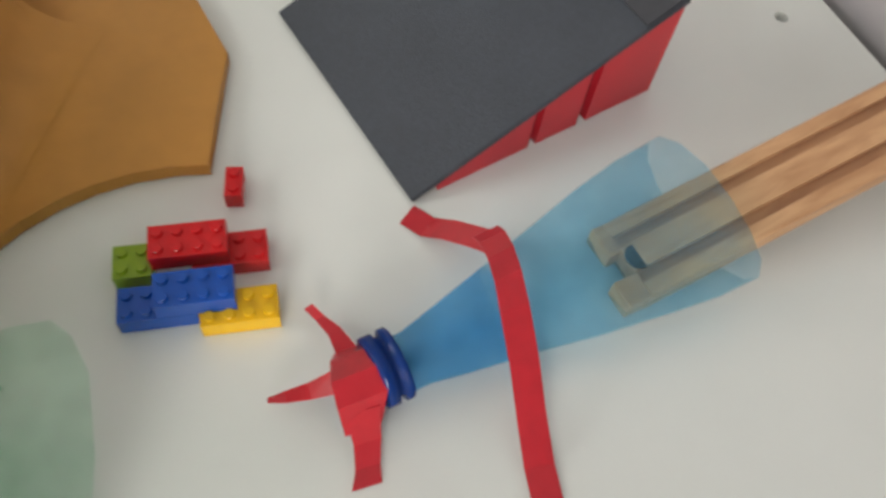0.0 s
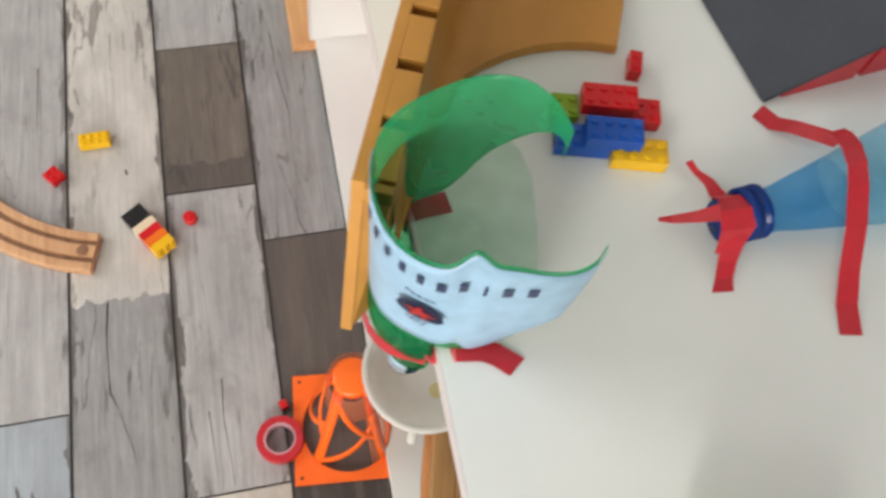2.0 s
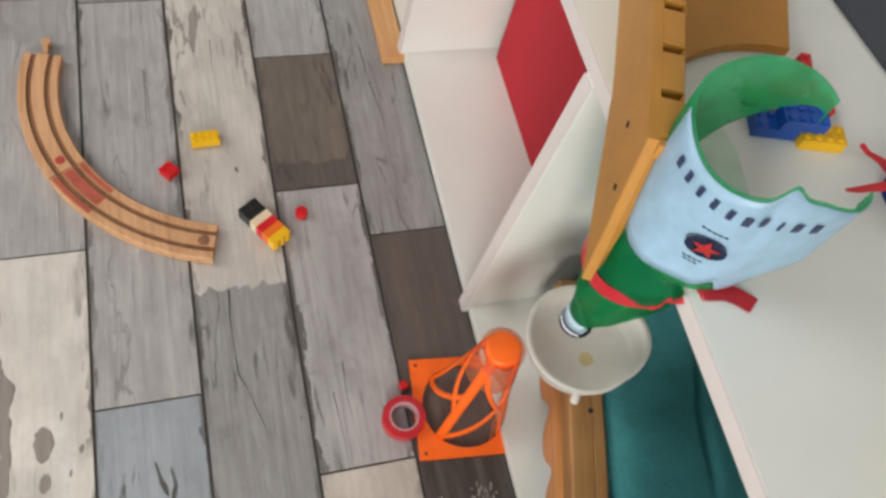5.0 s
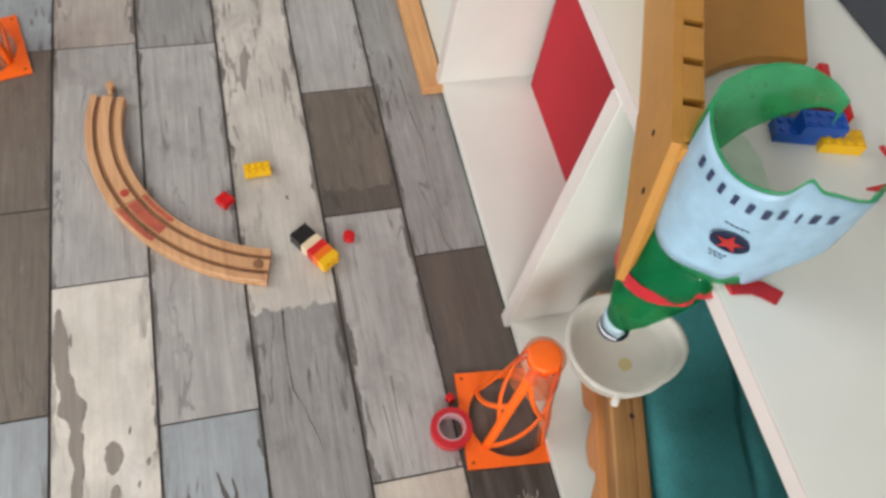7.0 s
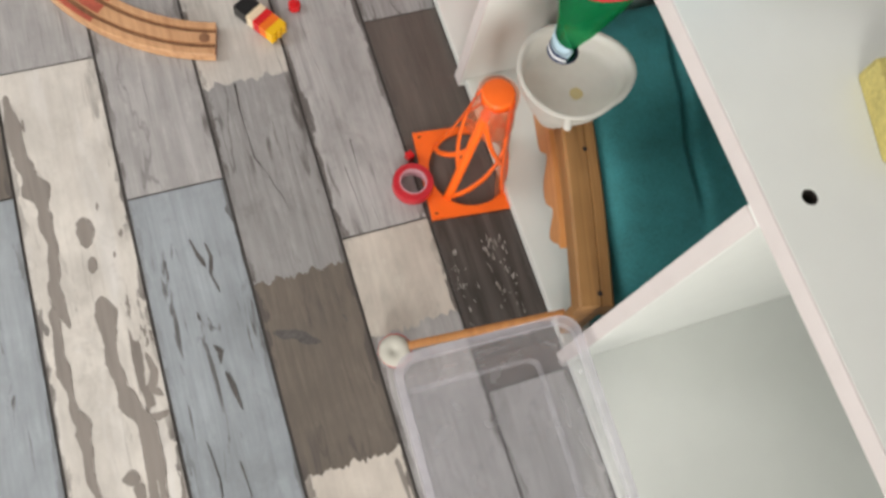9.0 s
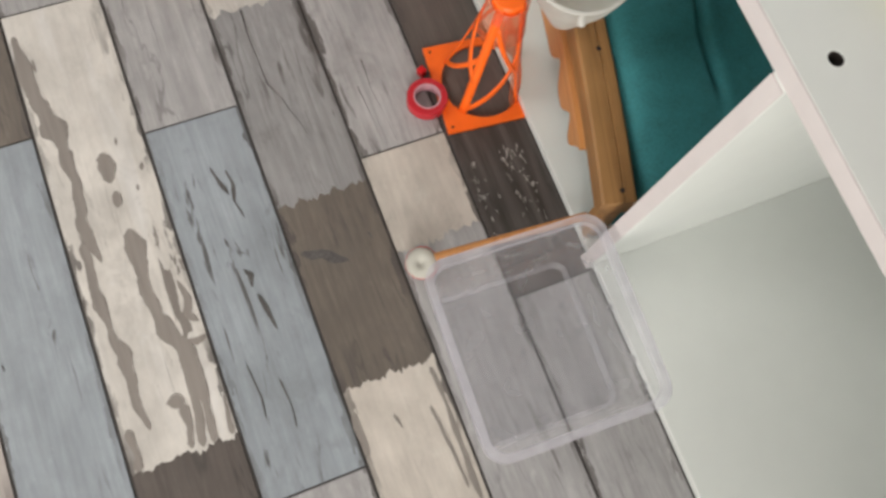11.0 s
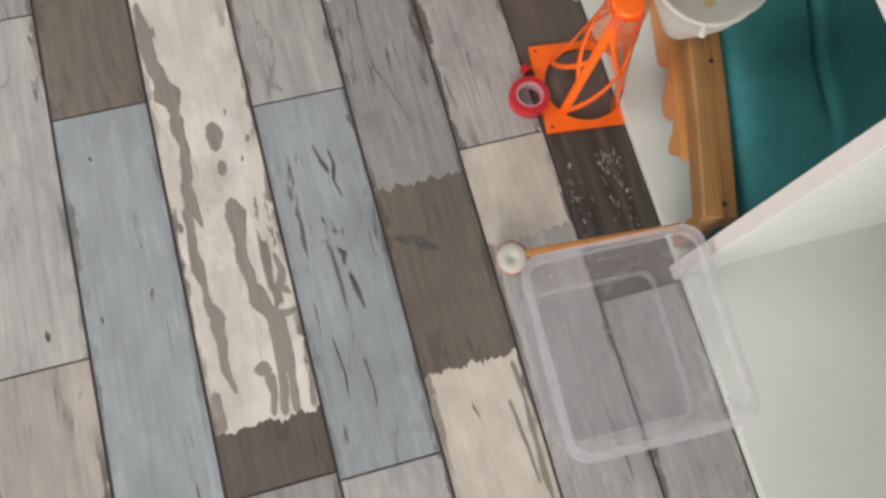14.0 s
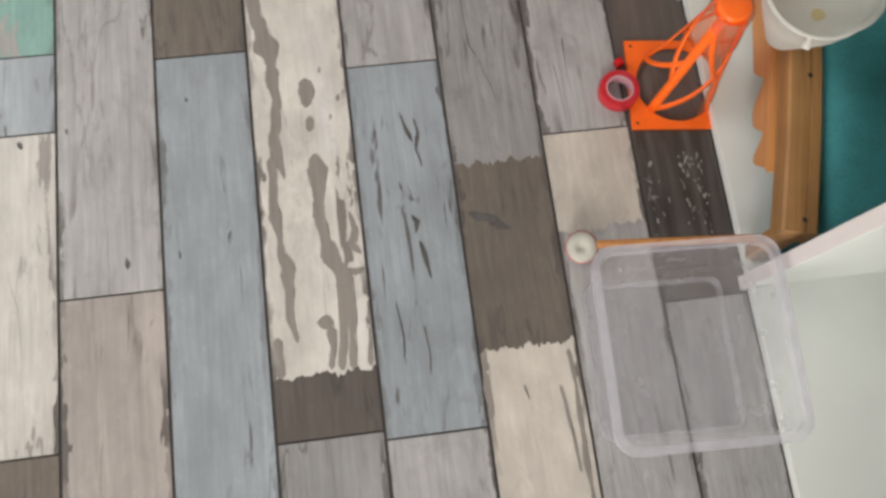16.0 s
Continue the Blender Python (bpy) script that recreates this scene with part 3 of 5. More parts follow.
def track_section(bm_list, path, z_of, w=0.040, h=0.012):
    """Wooden railway: a bar with two grooves, swept along (x, y) points; the groove floors go in a second mesh."""
    body, grooves = bm_list
    prof = [(-w / 2, 0), (-w / 2, h - 0.001), (-w / 2 + 0.001, h), (-0.0125, h), (-0.0125, h - 0.003), (-0.0065, h - 0.003), (-0.0065, h),
            (0.0065, h), (0.0065, h - 0.003), (0.0125, h - 0.003), (0.0125, h), (w / 2 - 0.001, h), (w / 2, h - 0.001), (w / 2, 0)]
    rows = []
    n = len(path)
    for i, (x, y) in enumerate(path):
        dx, dy = path[min(i + 1, n - 1)][0] - path[max(i - 1, 0)][0], path[min(i + 1, n - 1)][1] - path[max(i - 1, 0)][1]
        k = math.hypot(dx, dy)
        sx, sy = dy / k, -dx / k
        rows.append([body.verts.new((x + sx * u, y + sy * u, z_of(i) + z)) for u, z in prof])
    m = len(prof)
    for a, b in zip(rows, rows[1:]):
        for k in range(m):
            f = body.faces.new((a[k], a[(k + 1) % m], b[(k + 1) % m], b[k]))
            # groove floors take the darker copy, so their shade is painted in
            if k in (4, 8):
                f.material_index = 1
    body.faces.new(rows[0]), body.faces.new(rows[-1][::-1])


# straight track on the bench, running up out of the blue bottle
tk = thing("toy_train_track", "straight beech wood toy railway piece on the bench", "toy track", (0.482, -0.1795, T), 3.5, group="wooden tracks")
bm = bmesh.new()
track_section((bm, None), [(0.013 + 0.2 * i / 8, 0.0) for i in range(9)], lambda i: 0.002 + 0.032 * (i / 8))
part("rail_bar", bm, [TRACK_X, GROOVE_SHADE_PALE], tk)
bm = bmesh.new()
for y0, y1, x0 in ((-0.02, -0.0068, 0.001), (0.0045, 0.02, 0.007)):
    box(bm, x0, 0.0135, y0, y1, 0.0025, 0.0135, 0.0008)
part("socket_end", bm, TRACK_X, tk)
# dark disc on the track top, as the shade in the socket
bm = bmesh.new()
lathe(bm, [(0.0062, 0.0142), (0.0062, 0.0149)], 16, (0.018, -0.001), close=True)
part("socket_hole", bm, BLACK, tk, "dark round joint hole")


def blue_bottle():
    b = thing("blue_bottle_half", "cut translucent blue plastic bottle lying on the bench", "bottle", (0.376, -0.1865, T), 5)
    prof = [(0.0126, 0.008), (0.0130, 0.016), (0.0160, 0.030), (0.0222, 0.058), (0.0285, 0.086), (0.0345, 0.114), (0.0385, 0.138), (0.0395, 0.157)]
    def lying(bm, lift):
        bmesh.ops.transform(bm, verts=bm.verts[:], matrix=Matrix(((0, 0, 1, 0), (1, 0, 0, 0), (0, 1, 0, lift), (0, 0, 0, 1))))
        return bm
    # the cone rests on its side: squeeze it down on to the top
    for nm, run, mat, label in (("shoulder", prof[:4], BLUE_DENSE, "deeper blue tapered shoulder"), ("body", prof[3:], BLUE_FILM, "")):
        bm = lying(lathe(bmesh.new(), run, 14), 0.0)
        for v in bm.verts:
            r = max(0.0118, 0.0118 + (v.co.x - 0.02) * 0.21)
            v.co.z = 0.0016 + 0.0008 * math.sin(v.co.x * 160 + v.co.y * 90) + max(0.0, 0.52 * (v.co.z + r) + 0.004)
        part(nm, thicken(bm, 0.0005), mat, b, label, smooth=nm == "shoulder")
    bm = bmesh.new()
    lathe(bm, [(0.0125, -0.004), (0.0150, -0.003), (0.0150, 0.0015), (0.0128, 0.002), (0.0128, 0.0045), (0.0152, 0.005), (0.0152, 0.0075), (0.0126, 0.008)], 28)
    lying(bm, 0.0158)
    part("neck_ring", thicken(bm, 0.001), BLUE_SOLID, b, "dark blue threaded neck", smooth=True)
    bm = lathe(bmesh.new(), [(0.0, -0.0165), (0.0115, -0.0160), (0.0125, -0.015), (0.0125, -0.004)], 24)
    lying(bm, 0.0140)
    part("cap", thicken(bm, 0.0008), BLUE_SOLID, b, smooth=True)


blue_bottle()


def bench_tape():
    t = thing("tape_strip", "long strip of red tape over the blue bottle", "tape", (0.42, -0.12, T), group="red tape")
    end = [(-0.002, 0.005, 0.0006), (0.004, -0.005, 0.0010), (0.010, -0.014, 0.0090), (0.016, -0.027, 0.0190), (0.0195, -0.037, 0.0270)]
    part("strip_end", ribbon(bmesh.new(), end, 0.0118, 0.0004, [(1, 0.65, 0)] * 4 + [(1, 0.5, 0.1)]), TAPE, t)
    pts = [(0.0170, -0.0310, 0.0290), (0.0165, -0.037, 0.0345), (0.0145, -0.047, 0.0395), (0.0120, -0.058, 0.0410),
           (0.0095, -0.070, 0.0375), (0.0065, -0.088, 0.027), (0.0035, -0.106, 0.012), (0.0005, -0.122, 0.0022), (-0.003, -0.138, 0.0006)]
    part("strip", ribbon(bmesh.new(), pts, 0.0124, 0.0004, [(1, 0.12, 0)] * 4 + [(1, -0.05, 0)] * 3 + [(1, -0.2, 0)] * 2), TAPE, t)
    n = thing("tape_wrap", "torn red tape wrapped over the blue bottle neck", "tape", (0.362, -0.186, T), group="red tape")
    part("cover", ribbon(bmesh.new(), [(0.005, 0.014, 0.012), (0.004, 0.006, 0.026), (0.003, -0.003, 0.0293), (0.002, -0.012, 0.025), (0.0, -0.018, 0.010)], [0.010, 0.016, 0.020, 0.020, 0.015], 0.0004, [(1, 0, 0)] * 5), TAPE, n)
    part("tail", ribbon(bmesh.new(), [(0.005, 0.012, 0.013), (0.004, 0.024, 0.010), (0.001, 0.034, 0.006), (-0.002, 0.040, 0.008)], [0.009, 0.006, 0.004, 0.004], 0.0004, [(1, 0.2, 0.3)] * 4), TAPE, n)
    part("tail", ribbon(bmesh.new(), [(-0.004, -0.002, 0.026), (-0.014, 0.001, 0.018), (-0.023, 0.006, 0.008), (-0.030, 0.008, 0.006)], [0.010, 0.007, 0.005, 0.002], 0.0004, [(0.2, 1, 0)] * 4), TAPE, n)
    part("tail", ribbon(bmesh.new(), [(0.001, -0.014, 0.020), (0.000, -0.022, 0.006), (-0.003, -0.030, 0.0012), (-0.006, -0.037, 0.0008)], [0.014, 0.011, 0.010, 0.012], 0.0004, [(1, -0.1, 0)] * 4), TAPE, n)


bench_tape()

sp = thing("yellow_sponge", "small yellowish sponge on the bench top", "sponge", (0.280, -0.391, T), -13)
part("body", boxed(0, 0.07, 0, 0.062, 0, 0.022, 0.004), SPONGE, sp)


# ---------------------------------------------------------------- green bottle funnel


def green_bottle():
    base = Vector((0.217, -0.187, 0.215))
    b = thing("green_bottle_funnel", "cut green plastic water bottle hung upside down as a funnel", "bottle", base)
    edge = 0.1962 - base.x
    lean = Vector((-0.019, 0.010))  # the neck sits a little off the body's middle
    heights = [(0.0, 0.0125), (0.036, 0.0128), (0.044, 0.0150), (0.062, 0.0200), (0.080, 0.0260), (0.110, 0.0330), (0.140, 0.0400), (0.165, 0.0436), (0.19, 0.0442), (0.32, 0.0442)]
    def radius(z):
        for (z0, r0), (z1, r1) in zip(heights, heights[1:]):
            if z <= z1:
                return r0 + (r1 - r0) * (z - z0) / (z1 - z0)
        return heights[-1][1]
    def smooth(a, b_, x):
        t = min(1.0, max(0.0, (x - a) / (b_ - a)))
        return t * t * (3 - 2 * t)
    def spot(ang, z, lift=0.0):
        r = radius(z) + lift
        if z > 0.18:
            rise = smooth(0.18, 0.225, z)
            # a crease between two lobes in front, a flared tip, and a wide back
            r += rise * (0.017 * smooth(-90, -37, ang) * (1 - smooth(-36, -20, ang)) - 0.0045 * math.exp(-((ang + 104) / 10.0) ** 2) * smooth(0.22, 0.285, z))
            r += rise * 0.010 * math.exp(-((ang - 62) / 38.0) ** 2)
        k = max(0.0, 1.0 - z / 0.20)
        x, y = r * math.cos(radians(ang)) + lean.x * k, r * math.sin(radians(ang)) + lean.y * k
        if 0.02 < z < 0.187:
            x = min(x, edge)  # pressed flat against the bench edge
        return Vector((x, y, z))
    def top(ang):
        t = 0.285 + 0.007 * math.exp(-((ang + 104) / 8.0) ** 2) + 0.004 * math.sin(radians(3 * ang)) - 0.006 * smooth(-98, -45, ang) * (1 - smooth(-30, 10, ang))
        return t
    def low_label(ang):
        return 0.192 + 0.010 * math.exp(-((ang + 104) / 7.0) ** 2) + (0.074 * smooth(-66, -35, ang) ** 1.3 if ang < 0 else 0.0) + 0.003 * math.sin(radians(5 * ang))
    def shell(a0, a1, n, low, high, nz, lift=0.0, loop=False, thick=0.0006):
        bm = bmesh.new()
        cols = []
        for i in range(n if loop else n + 1):
            ang = a0 + (a1 - a0) * i / n
            ang = ang + 360 if ang < -180 else ang
            lo_, hi_ = low(ang), high(ang)
            zs_ = [lo_ + (hi_ - lo_) * j / nz for j in range(nz + 1)]
            outer = [spot(ang, z, lift) for z in zs_]
            inner = [spot(ang, z, lift - thick) for z in zs_]
            for p in inner:
                if p.x > edge - 0.001 and 0.02 < p.z < 0.187:
                    p.x = edge - thick
            cols.append([bm.verts.new(p) for p in outer + inner[::-1]])
        m = len(cols[0])
        for i in range(n):
            p, q = cols[i], cols[(i + 1) % len(cols)]
            for j in range(m):
                k = (j + 1) % m
                bm.faces.new((p[j], q[j], q[k], p[k]))
        if not loop:
            bm.faces.new(cols[0]), bm.faces.new(cols[-1][::-1])
        return bm
    part("funnel", shell(-180, 180, 96, lambda a: 0.018, lambda a: 0.1865, 22, loop=True), GREEN_DEEP, b, "deep green tapered neck", smooth=True)
    def low_body(ang):
        if -84 < ang < -25:
            return max(0.1875, low_label(ang) - 0.004)
        cut = (1 - smooth(18, 95, ang)) * smooth(12, 17, ang)
        return 0.1875 + 0.088 * cut
    part("body", shell(-344, -36, 160, low_body, lambda a: max(top(a), low_body(a) + 0.001), 14), GREEN_FILM, b, smooth=True)
    lab = part("label", shell(-204, -37, 150, low_label, lambda a: top(a) - 0.002, 12, 0.0010, thick=0.0003), LABEL, b, "pale blue printed paper label", smooth=True)
    def on_label(ang, z, lift=0.0):
        d = spot(ang + 2, z, lift) - spot(ang - 2, z, lift)
        return Matrix.Translation(spot(ang, z, lift)) @ pose(0, 0, 0, 90, 0, math.degrees(math.atan2(d.y, d.x)))
    # the printed name as a row of plain upright bars
    widths = (0.0046, 0.0042, 0.0040, 0.0040, 0.0042, 0.0054, 0.0048, 0.0020, 0.0056, 0.0056)
    for k, w in enumerate(widths):
        bm = bmesh.new()
        box(bm, -w * 0.40, w * 0.40, 0.0, 0.0078, 0.0, 0.0002)
        ob = part("print_block", bm, INK, lab)
        ob.matrix_basis = on_label(-178 + 11.8 * k, 0.2640 - 0.0004 * k, 0.0018)
    def disc(rx, ry, n=28):
        bm = bmesh.new()
        f = bm.faces.new([bm.verts.new((rx * math.cos(2 * math.pi * i / n), ry * math.sin(2 * math.pi * i / n), 0)) for i in range(n)])
        bmesh.ops.solidify(bm, geom=[f], thickness=0.0002)
        return bm
    ob = part("badge", disc(0.0118, 0.0088), INK, lab, "dark oval badge")
    ob.matrix_basis = on_label(-128, 0.2340, 0.0026)
    bm = bmesh.new()
    vs = [bm.verts.new(((0.0090 if i % 2 == 0 else 0.0036) * math.sin(math.pi * i / 5), (0.0078 if i % 2 == 0 else 0.0031) * math.cos(math.pi * i / 5), 0)) for i in range(10)]
    bmesh.ops.solidify(bm, geom=[bm.faces.new(vs)], thickness=0.0002)
    ob = part("star", bm, STAR_RED, lab, "red star")
    ob.matrix_basis = on_label(-128, 0.2340, 0.0034)
    # small print that cannot be read: rows of thin bars
    for z, a0, a1 in ((0.2475, -138, -118), (0.2195, -136, -120), (0.2165, -134, -122)):
        for a in range(a0, a1, 4):
            bm = bmesh.new()
            f = bm.faces.new([bm.verts.new(p) for p in ((-0.0011, -0.0006, 0), (0.0011, -0.0006, 0), (0.0011, 0.0006, 0), (-0.0011, 0.0006, 0))])
            bmesh.ops.solidify(bm, geom=[f], thickness=0.0001)
            ob = part("print_bar", bm, INK, lab)
            ob.matrix_basis = on_label(a, z, 0.0016)
    for z0, z1, mat, nm in ((0.0185, 0.0215, INK, "neck_ring"), (0.022, 0.0245, PRINT_WHITE, "neck_band"), (0.025, 0.028, INK, "neck_ring"), (0.0285, 0.043, PALE_BLUE_BAND, "neck_band")):
        bm = shell(-180, 180, 32, lambda a: z0, lambda a: z1, 1, 0.0012, loop=True, thick=0.001)
        part(nm, bm, mat, b, smooth=True)
    # added sheet: paints the green light falling through the bottle onto the bench
    green_cast = [(0.2015, -0.228), (0.2015, -0.145), (0.212, -0.127), (0.226, -0.114), (0.245, -0.107), (0.262, -0.110), (0.268, -0.120), (0.271, -0.138), (0.266, -0.172), (0.256, -0.208), (0.238, -0.228)]
    part("green_cast", prism(bmesh.new(), [(x - base.x, y - base.y) for x, y in green_cast], T + 0.0011 - base.z, T + 0.0016 - base.z), GREEN_CAST, b, "pale green sheet in place of tinted light on the bench")
    return b


green_bottle()

gt = thing("tape_sling", "red tape sling holding the green bottle to the bench edge", "tape", (0.2, -0.23, T), group="red tape")
pts = []
for i in range(15):
    a = radians(105 + 178 * i / 14)
    pts.append((min(0.2085 + 0.0395 * math.cos(a) - 0.2, -0.0045), -0.183 + 0.0395 * math.sin(a) + 0.23, -0.056 + 0.040 * (i / 14) ** 3))
pts += [(-0.003, 0.003, -0.006), (0.008, 0.000, 0.0012), (0.020, -0.002, 0.0014), (0.028, -0.006, 0.001), (0.037, -0.014, 0.0006)]
side = [(0.1, 0.05, 1)] * 12 + [(0.1, 0.3, 0.9), (0.1, 0.5, 0.8), (0.1, 0.7, 0.6), (0.1, 0.9, 0.4), (0.1, 1, 0.1), (0.1, 1, 0), (0.5, 0.85, 0), (0.75, 0.6, 0)]
part("strip", ribbon(bmesh.new(), pts, 0.012, 0.0004, side), TAPE, gt)


tp = thing("tape_patch", "short red tape patch folded over the bench edge", "tape", (0.2, -0.15, T), 8, group="red tape")
part("strip", ribbon(bmesh.new(), [(0.022, 0.0, 0.0007), (0.006, 0.001, 0.0007), (-0.003, 0.001, -0.001), (-0.004, 0.001, -0.014)], 0.013, 0.0004, [(0, 1, 0)] * 4), TAPE, tp)

# ---------------------------------------------------------------- things below the bench


def cushion():
    c = thing("teal_cushion", "dark teal cloth cushion with a creased top, inside the bench", "cushion", (0.217, -0.378, 0.0145))
    bm = bmesh.new()
    nx, ny, W, D, H = 110, 44, 0.34, 0.300, 0.106
    def top(u, v):
        x, y = u * W, v * D
        e = min(u, 1 - u) * W
        f = min(v, 1 - v) * D
        drop = 0.016 * math.exp(-e / 0.010) + 0.014 * math.exp(-f / 0.012)
        d = x - 0.112 - 0.10 * (y - 0.17) + 0.002 * math.sin(60 * y)
        fold = -0.0080 * math.exp(-(d / 0.0045) ** 2) * (1 if y > 0.10 else math.exp(-((y - 0.10) / 0.03) ** 2)) + 0.0030 * math.exp(-((d - 0.014) / 0.012) ** 2) * (0.3 + v)
        return H - drop + fold + 0.002 * math.sin(9 * u + 5 * v)
    g = [[bm.verts.new((u * W / nx, v * D / ny, top(u / nx, v / ny))) for v in range(ny + 1)] for u in range(nx + 1)]
    for i in range(nx):
        for j in range(ny):
            bm.faces.new((g[i][j], g[i + 1][j], g[i + 1][j + 1], g[i][j + 1]))
    rim = [g[i][0] for i in range(nx)] + [g[nx][j] for j in range(ny)] + [g[i][ny] for i in range(nx, 0, -1)] + [g[0][j] for j in range(ny, 0, -1)]
    low = [bm.verts.new((v.co.x, v.co.y, 0)) for v in rim]
    for i in range(len(rim)):
        j = (i + 1) % len(rim)
        bm.faces.new((rim[i], low[i], low[j], rim[j]))
    bm.faces.new(low)
    for v in bm.verts:
        v.co.x += 0.24 * v.co.y * (1 - v.co.x / W)
    part("cover", bm, TEAL, c, smooth=True)


cushion()


def cup():
    c = thing("catch_bowl", "shallow milky white plastic bowl under the bottle neck", "bowl", (0.2195, -0.181, 0.1205))
    n = 40
    def r_at(r, a):
        # round in front, drawn out into a blunt corner at the back, like a cut tub
        d = abs((math.degrees(a) + 186) % 360 - 180)
        return r * (0.84 + 0.13 * (0.5 - 0.5 * math.cos(a))) * (1 + 0.34 * max(0.0, 1 - max(d, 9) / 58))
    bm = bmesh.new()
    prof = [(0.0, 0.0), (0.017, 0.0), (0.019, 0.004), (0.036, 0.036), (0.0480, 0.060), (0.0505, 0.076), (0.0535, 0.0775), (0.0535, 0.080), (0.0485, 0.080),
            (0.0474, 0.070), (0.0455, 0.062), (0.040, 0.0575), (0.0, 0.0565)]
    rings = []
    for r, z in prof:
        rings.append([bm.verts.new((r_at(r, 2 * math.pi * i / n) * math.cos(2 * math.pi * i / n), r_at(r, 2 * math.pi * i / n) * math.sin(2 * math.pi * i / n), z)) for i in range(n)])
    for a, b in zip(rings, rings[1:]):
        for i in range(n):
            bm.faces.new((a[i], a[(i + 1) % n], b[(i + 1) % n], b[i]))
    bmesh.ops.remove_doubles(bm, verts=bm.verts[:], dist=1e-5)
    part("bowl", bm, CUP_WHITE, c, smooth=True)
    bm = tube(bmesh.new(), [(-0.020, -0.041, 0.077), (-0.0225, -0.0465, 0.074), (-0.0235, -0.0490, 0.070)], 0.0036)
    part("lug", bm, CUP_WHITE, c)
    bm = bmesh.new()
    lathe(bm, [(0.0, 0.0571), (0.0065, 0.0570)], 12, (0.004, -0.012))
    part("stain", bm, material("yellow_residue", (0.60, 0.50, 0.26), 0.5), c, "pale yellow stain")


cup()


def wooden_cart():
    c = thing("wooden_toy_cart", "pine toy cart frame with a push rod and small white wheel", "toy cart", (0.1945, -0.367, 0.0145), -14.5)
    # rail along local y, gently bowed; brackets and legs hang below its outer side
    def bow(y):
        return 0.004 * math.sin(math.pi * (y + 0.005) / 0.28)
    bm = bmesh.new()
    rows = []
    prof = ((-0.0160, 0.074), (-0.0170, 0.078), (-0.0170, 0.101), (-0.0150, 0.1035), (0.003, 0.1035), (0.004, 0.1018), (0.005, 0.1035), (0.0140, 0.1035), (0.0165, 0.101), (0.0165, 0.074))
    for i in range(25):
        y = -0.008 + 0.288 * i / 24
        rows.append([bm.verts.new((u + bow(y), y, z)) for u, z in prof])
    n = len(prof)
    for a, b in zip(rows, rows[1:]):
        for k in range(n):
            bm.faces.new((a[k], a[(k + 1) % n], b[(k + 1) % n], b[k]))
    bm.faces.new(rows[0]), bm.faces.new(rows[-1][::-1])
    part("side_rail", bm, RAIL, c)
    # scalloped bracket board below the rail
    lo_, hi_ = [], []
    for i in range(61):
        y = 0.060 + 0.215 * i / 60
        z = 0.030 + 0.026 * math.exp(-((y - 0.105) / 0.013) ** 2) + 0.026 * math.exp(-((y - 0.165) / 0.013) ** 2) + 0.040 * math.exp(-((y - 0.06) / 0.016) ** 2)
        lo_.append((y, z))
        hi_.append((y, 0.0735))
    bm = bmesh.new()
    ring = lo_ + hi_[::-1]
    f = [[bm.verts.new((x + bow(y), y, z)) for y, z in ring] for x in (-0.0215, -0.0125)]
    for i in range(60):
        m = len(ring) - 1
        for g in f:
            bm.faces.new((g[i], g[i + 1], g[m - i - 1], g[m - i]))
    for i in range(len(ring)):
        k = (i + 1) % len(ring)
        bm.faces.new((f[0][i], f[0][k], f[1][k], f[1][i]))
    part("bracket", bm, RAIL_LIGHT, c, "lighter scalloped bracket")
    for y in (0.0, 0.262):
        part("leg", boxed(-0.009 + bow(y), 0.009 + bow(y), y - 0.008, y + 0.008, 0.0, 0.0735, 0.001), RAIL, c)
    part("push_rod", tube(bmesh.new(), [(-0.006, 0.010, 0.016), (-0.165, -0.018, 0.013)], 0.0042, 12), RAIL_LIGHT, c)
    at = pose(-0.178, -0.0205, 0.0045, 14, -12, 0)
    bm = lathe(bmesh.new(), [(0.0, -0.006), (0.0140, -0.006), (0.0158, -0.004), (0.0158, 0.003), (0.0135, 0.0062), (0.0040, 0.0066), (0.0032, 0.0050), (0.0, 0.0050)], 32)
    bmesh.ops.transform(bm, verts=bm.verts[:], matrix=at)
    whl = part("wheel", bm, RUBBER, c, "off-white wheel with a red rim", smooth=True)
    bm = lathe(bmesh.new(), [(0.0157, -0.0045), (0.0167, -0.0040), (0.0167, -0.001), (0.0157, -0.0005)], 32)
    bmesh.ops.transform(bm, verts=bm.verts[:], matrix=at)
    part("rim", bm, RED, whl)
    # hole shade put on as flat dark discs
    for y in (0.004, 0.150):
        bm = lathe(bmesh.new(), [(0.0, 0.1039), (0.0026, 0.1039)], 12, (0.003 + bow(y), y))
        part("screw_hole", bm, BLACK, c, "small dark screw hole")


wooden_cart()


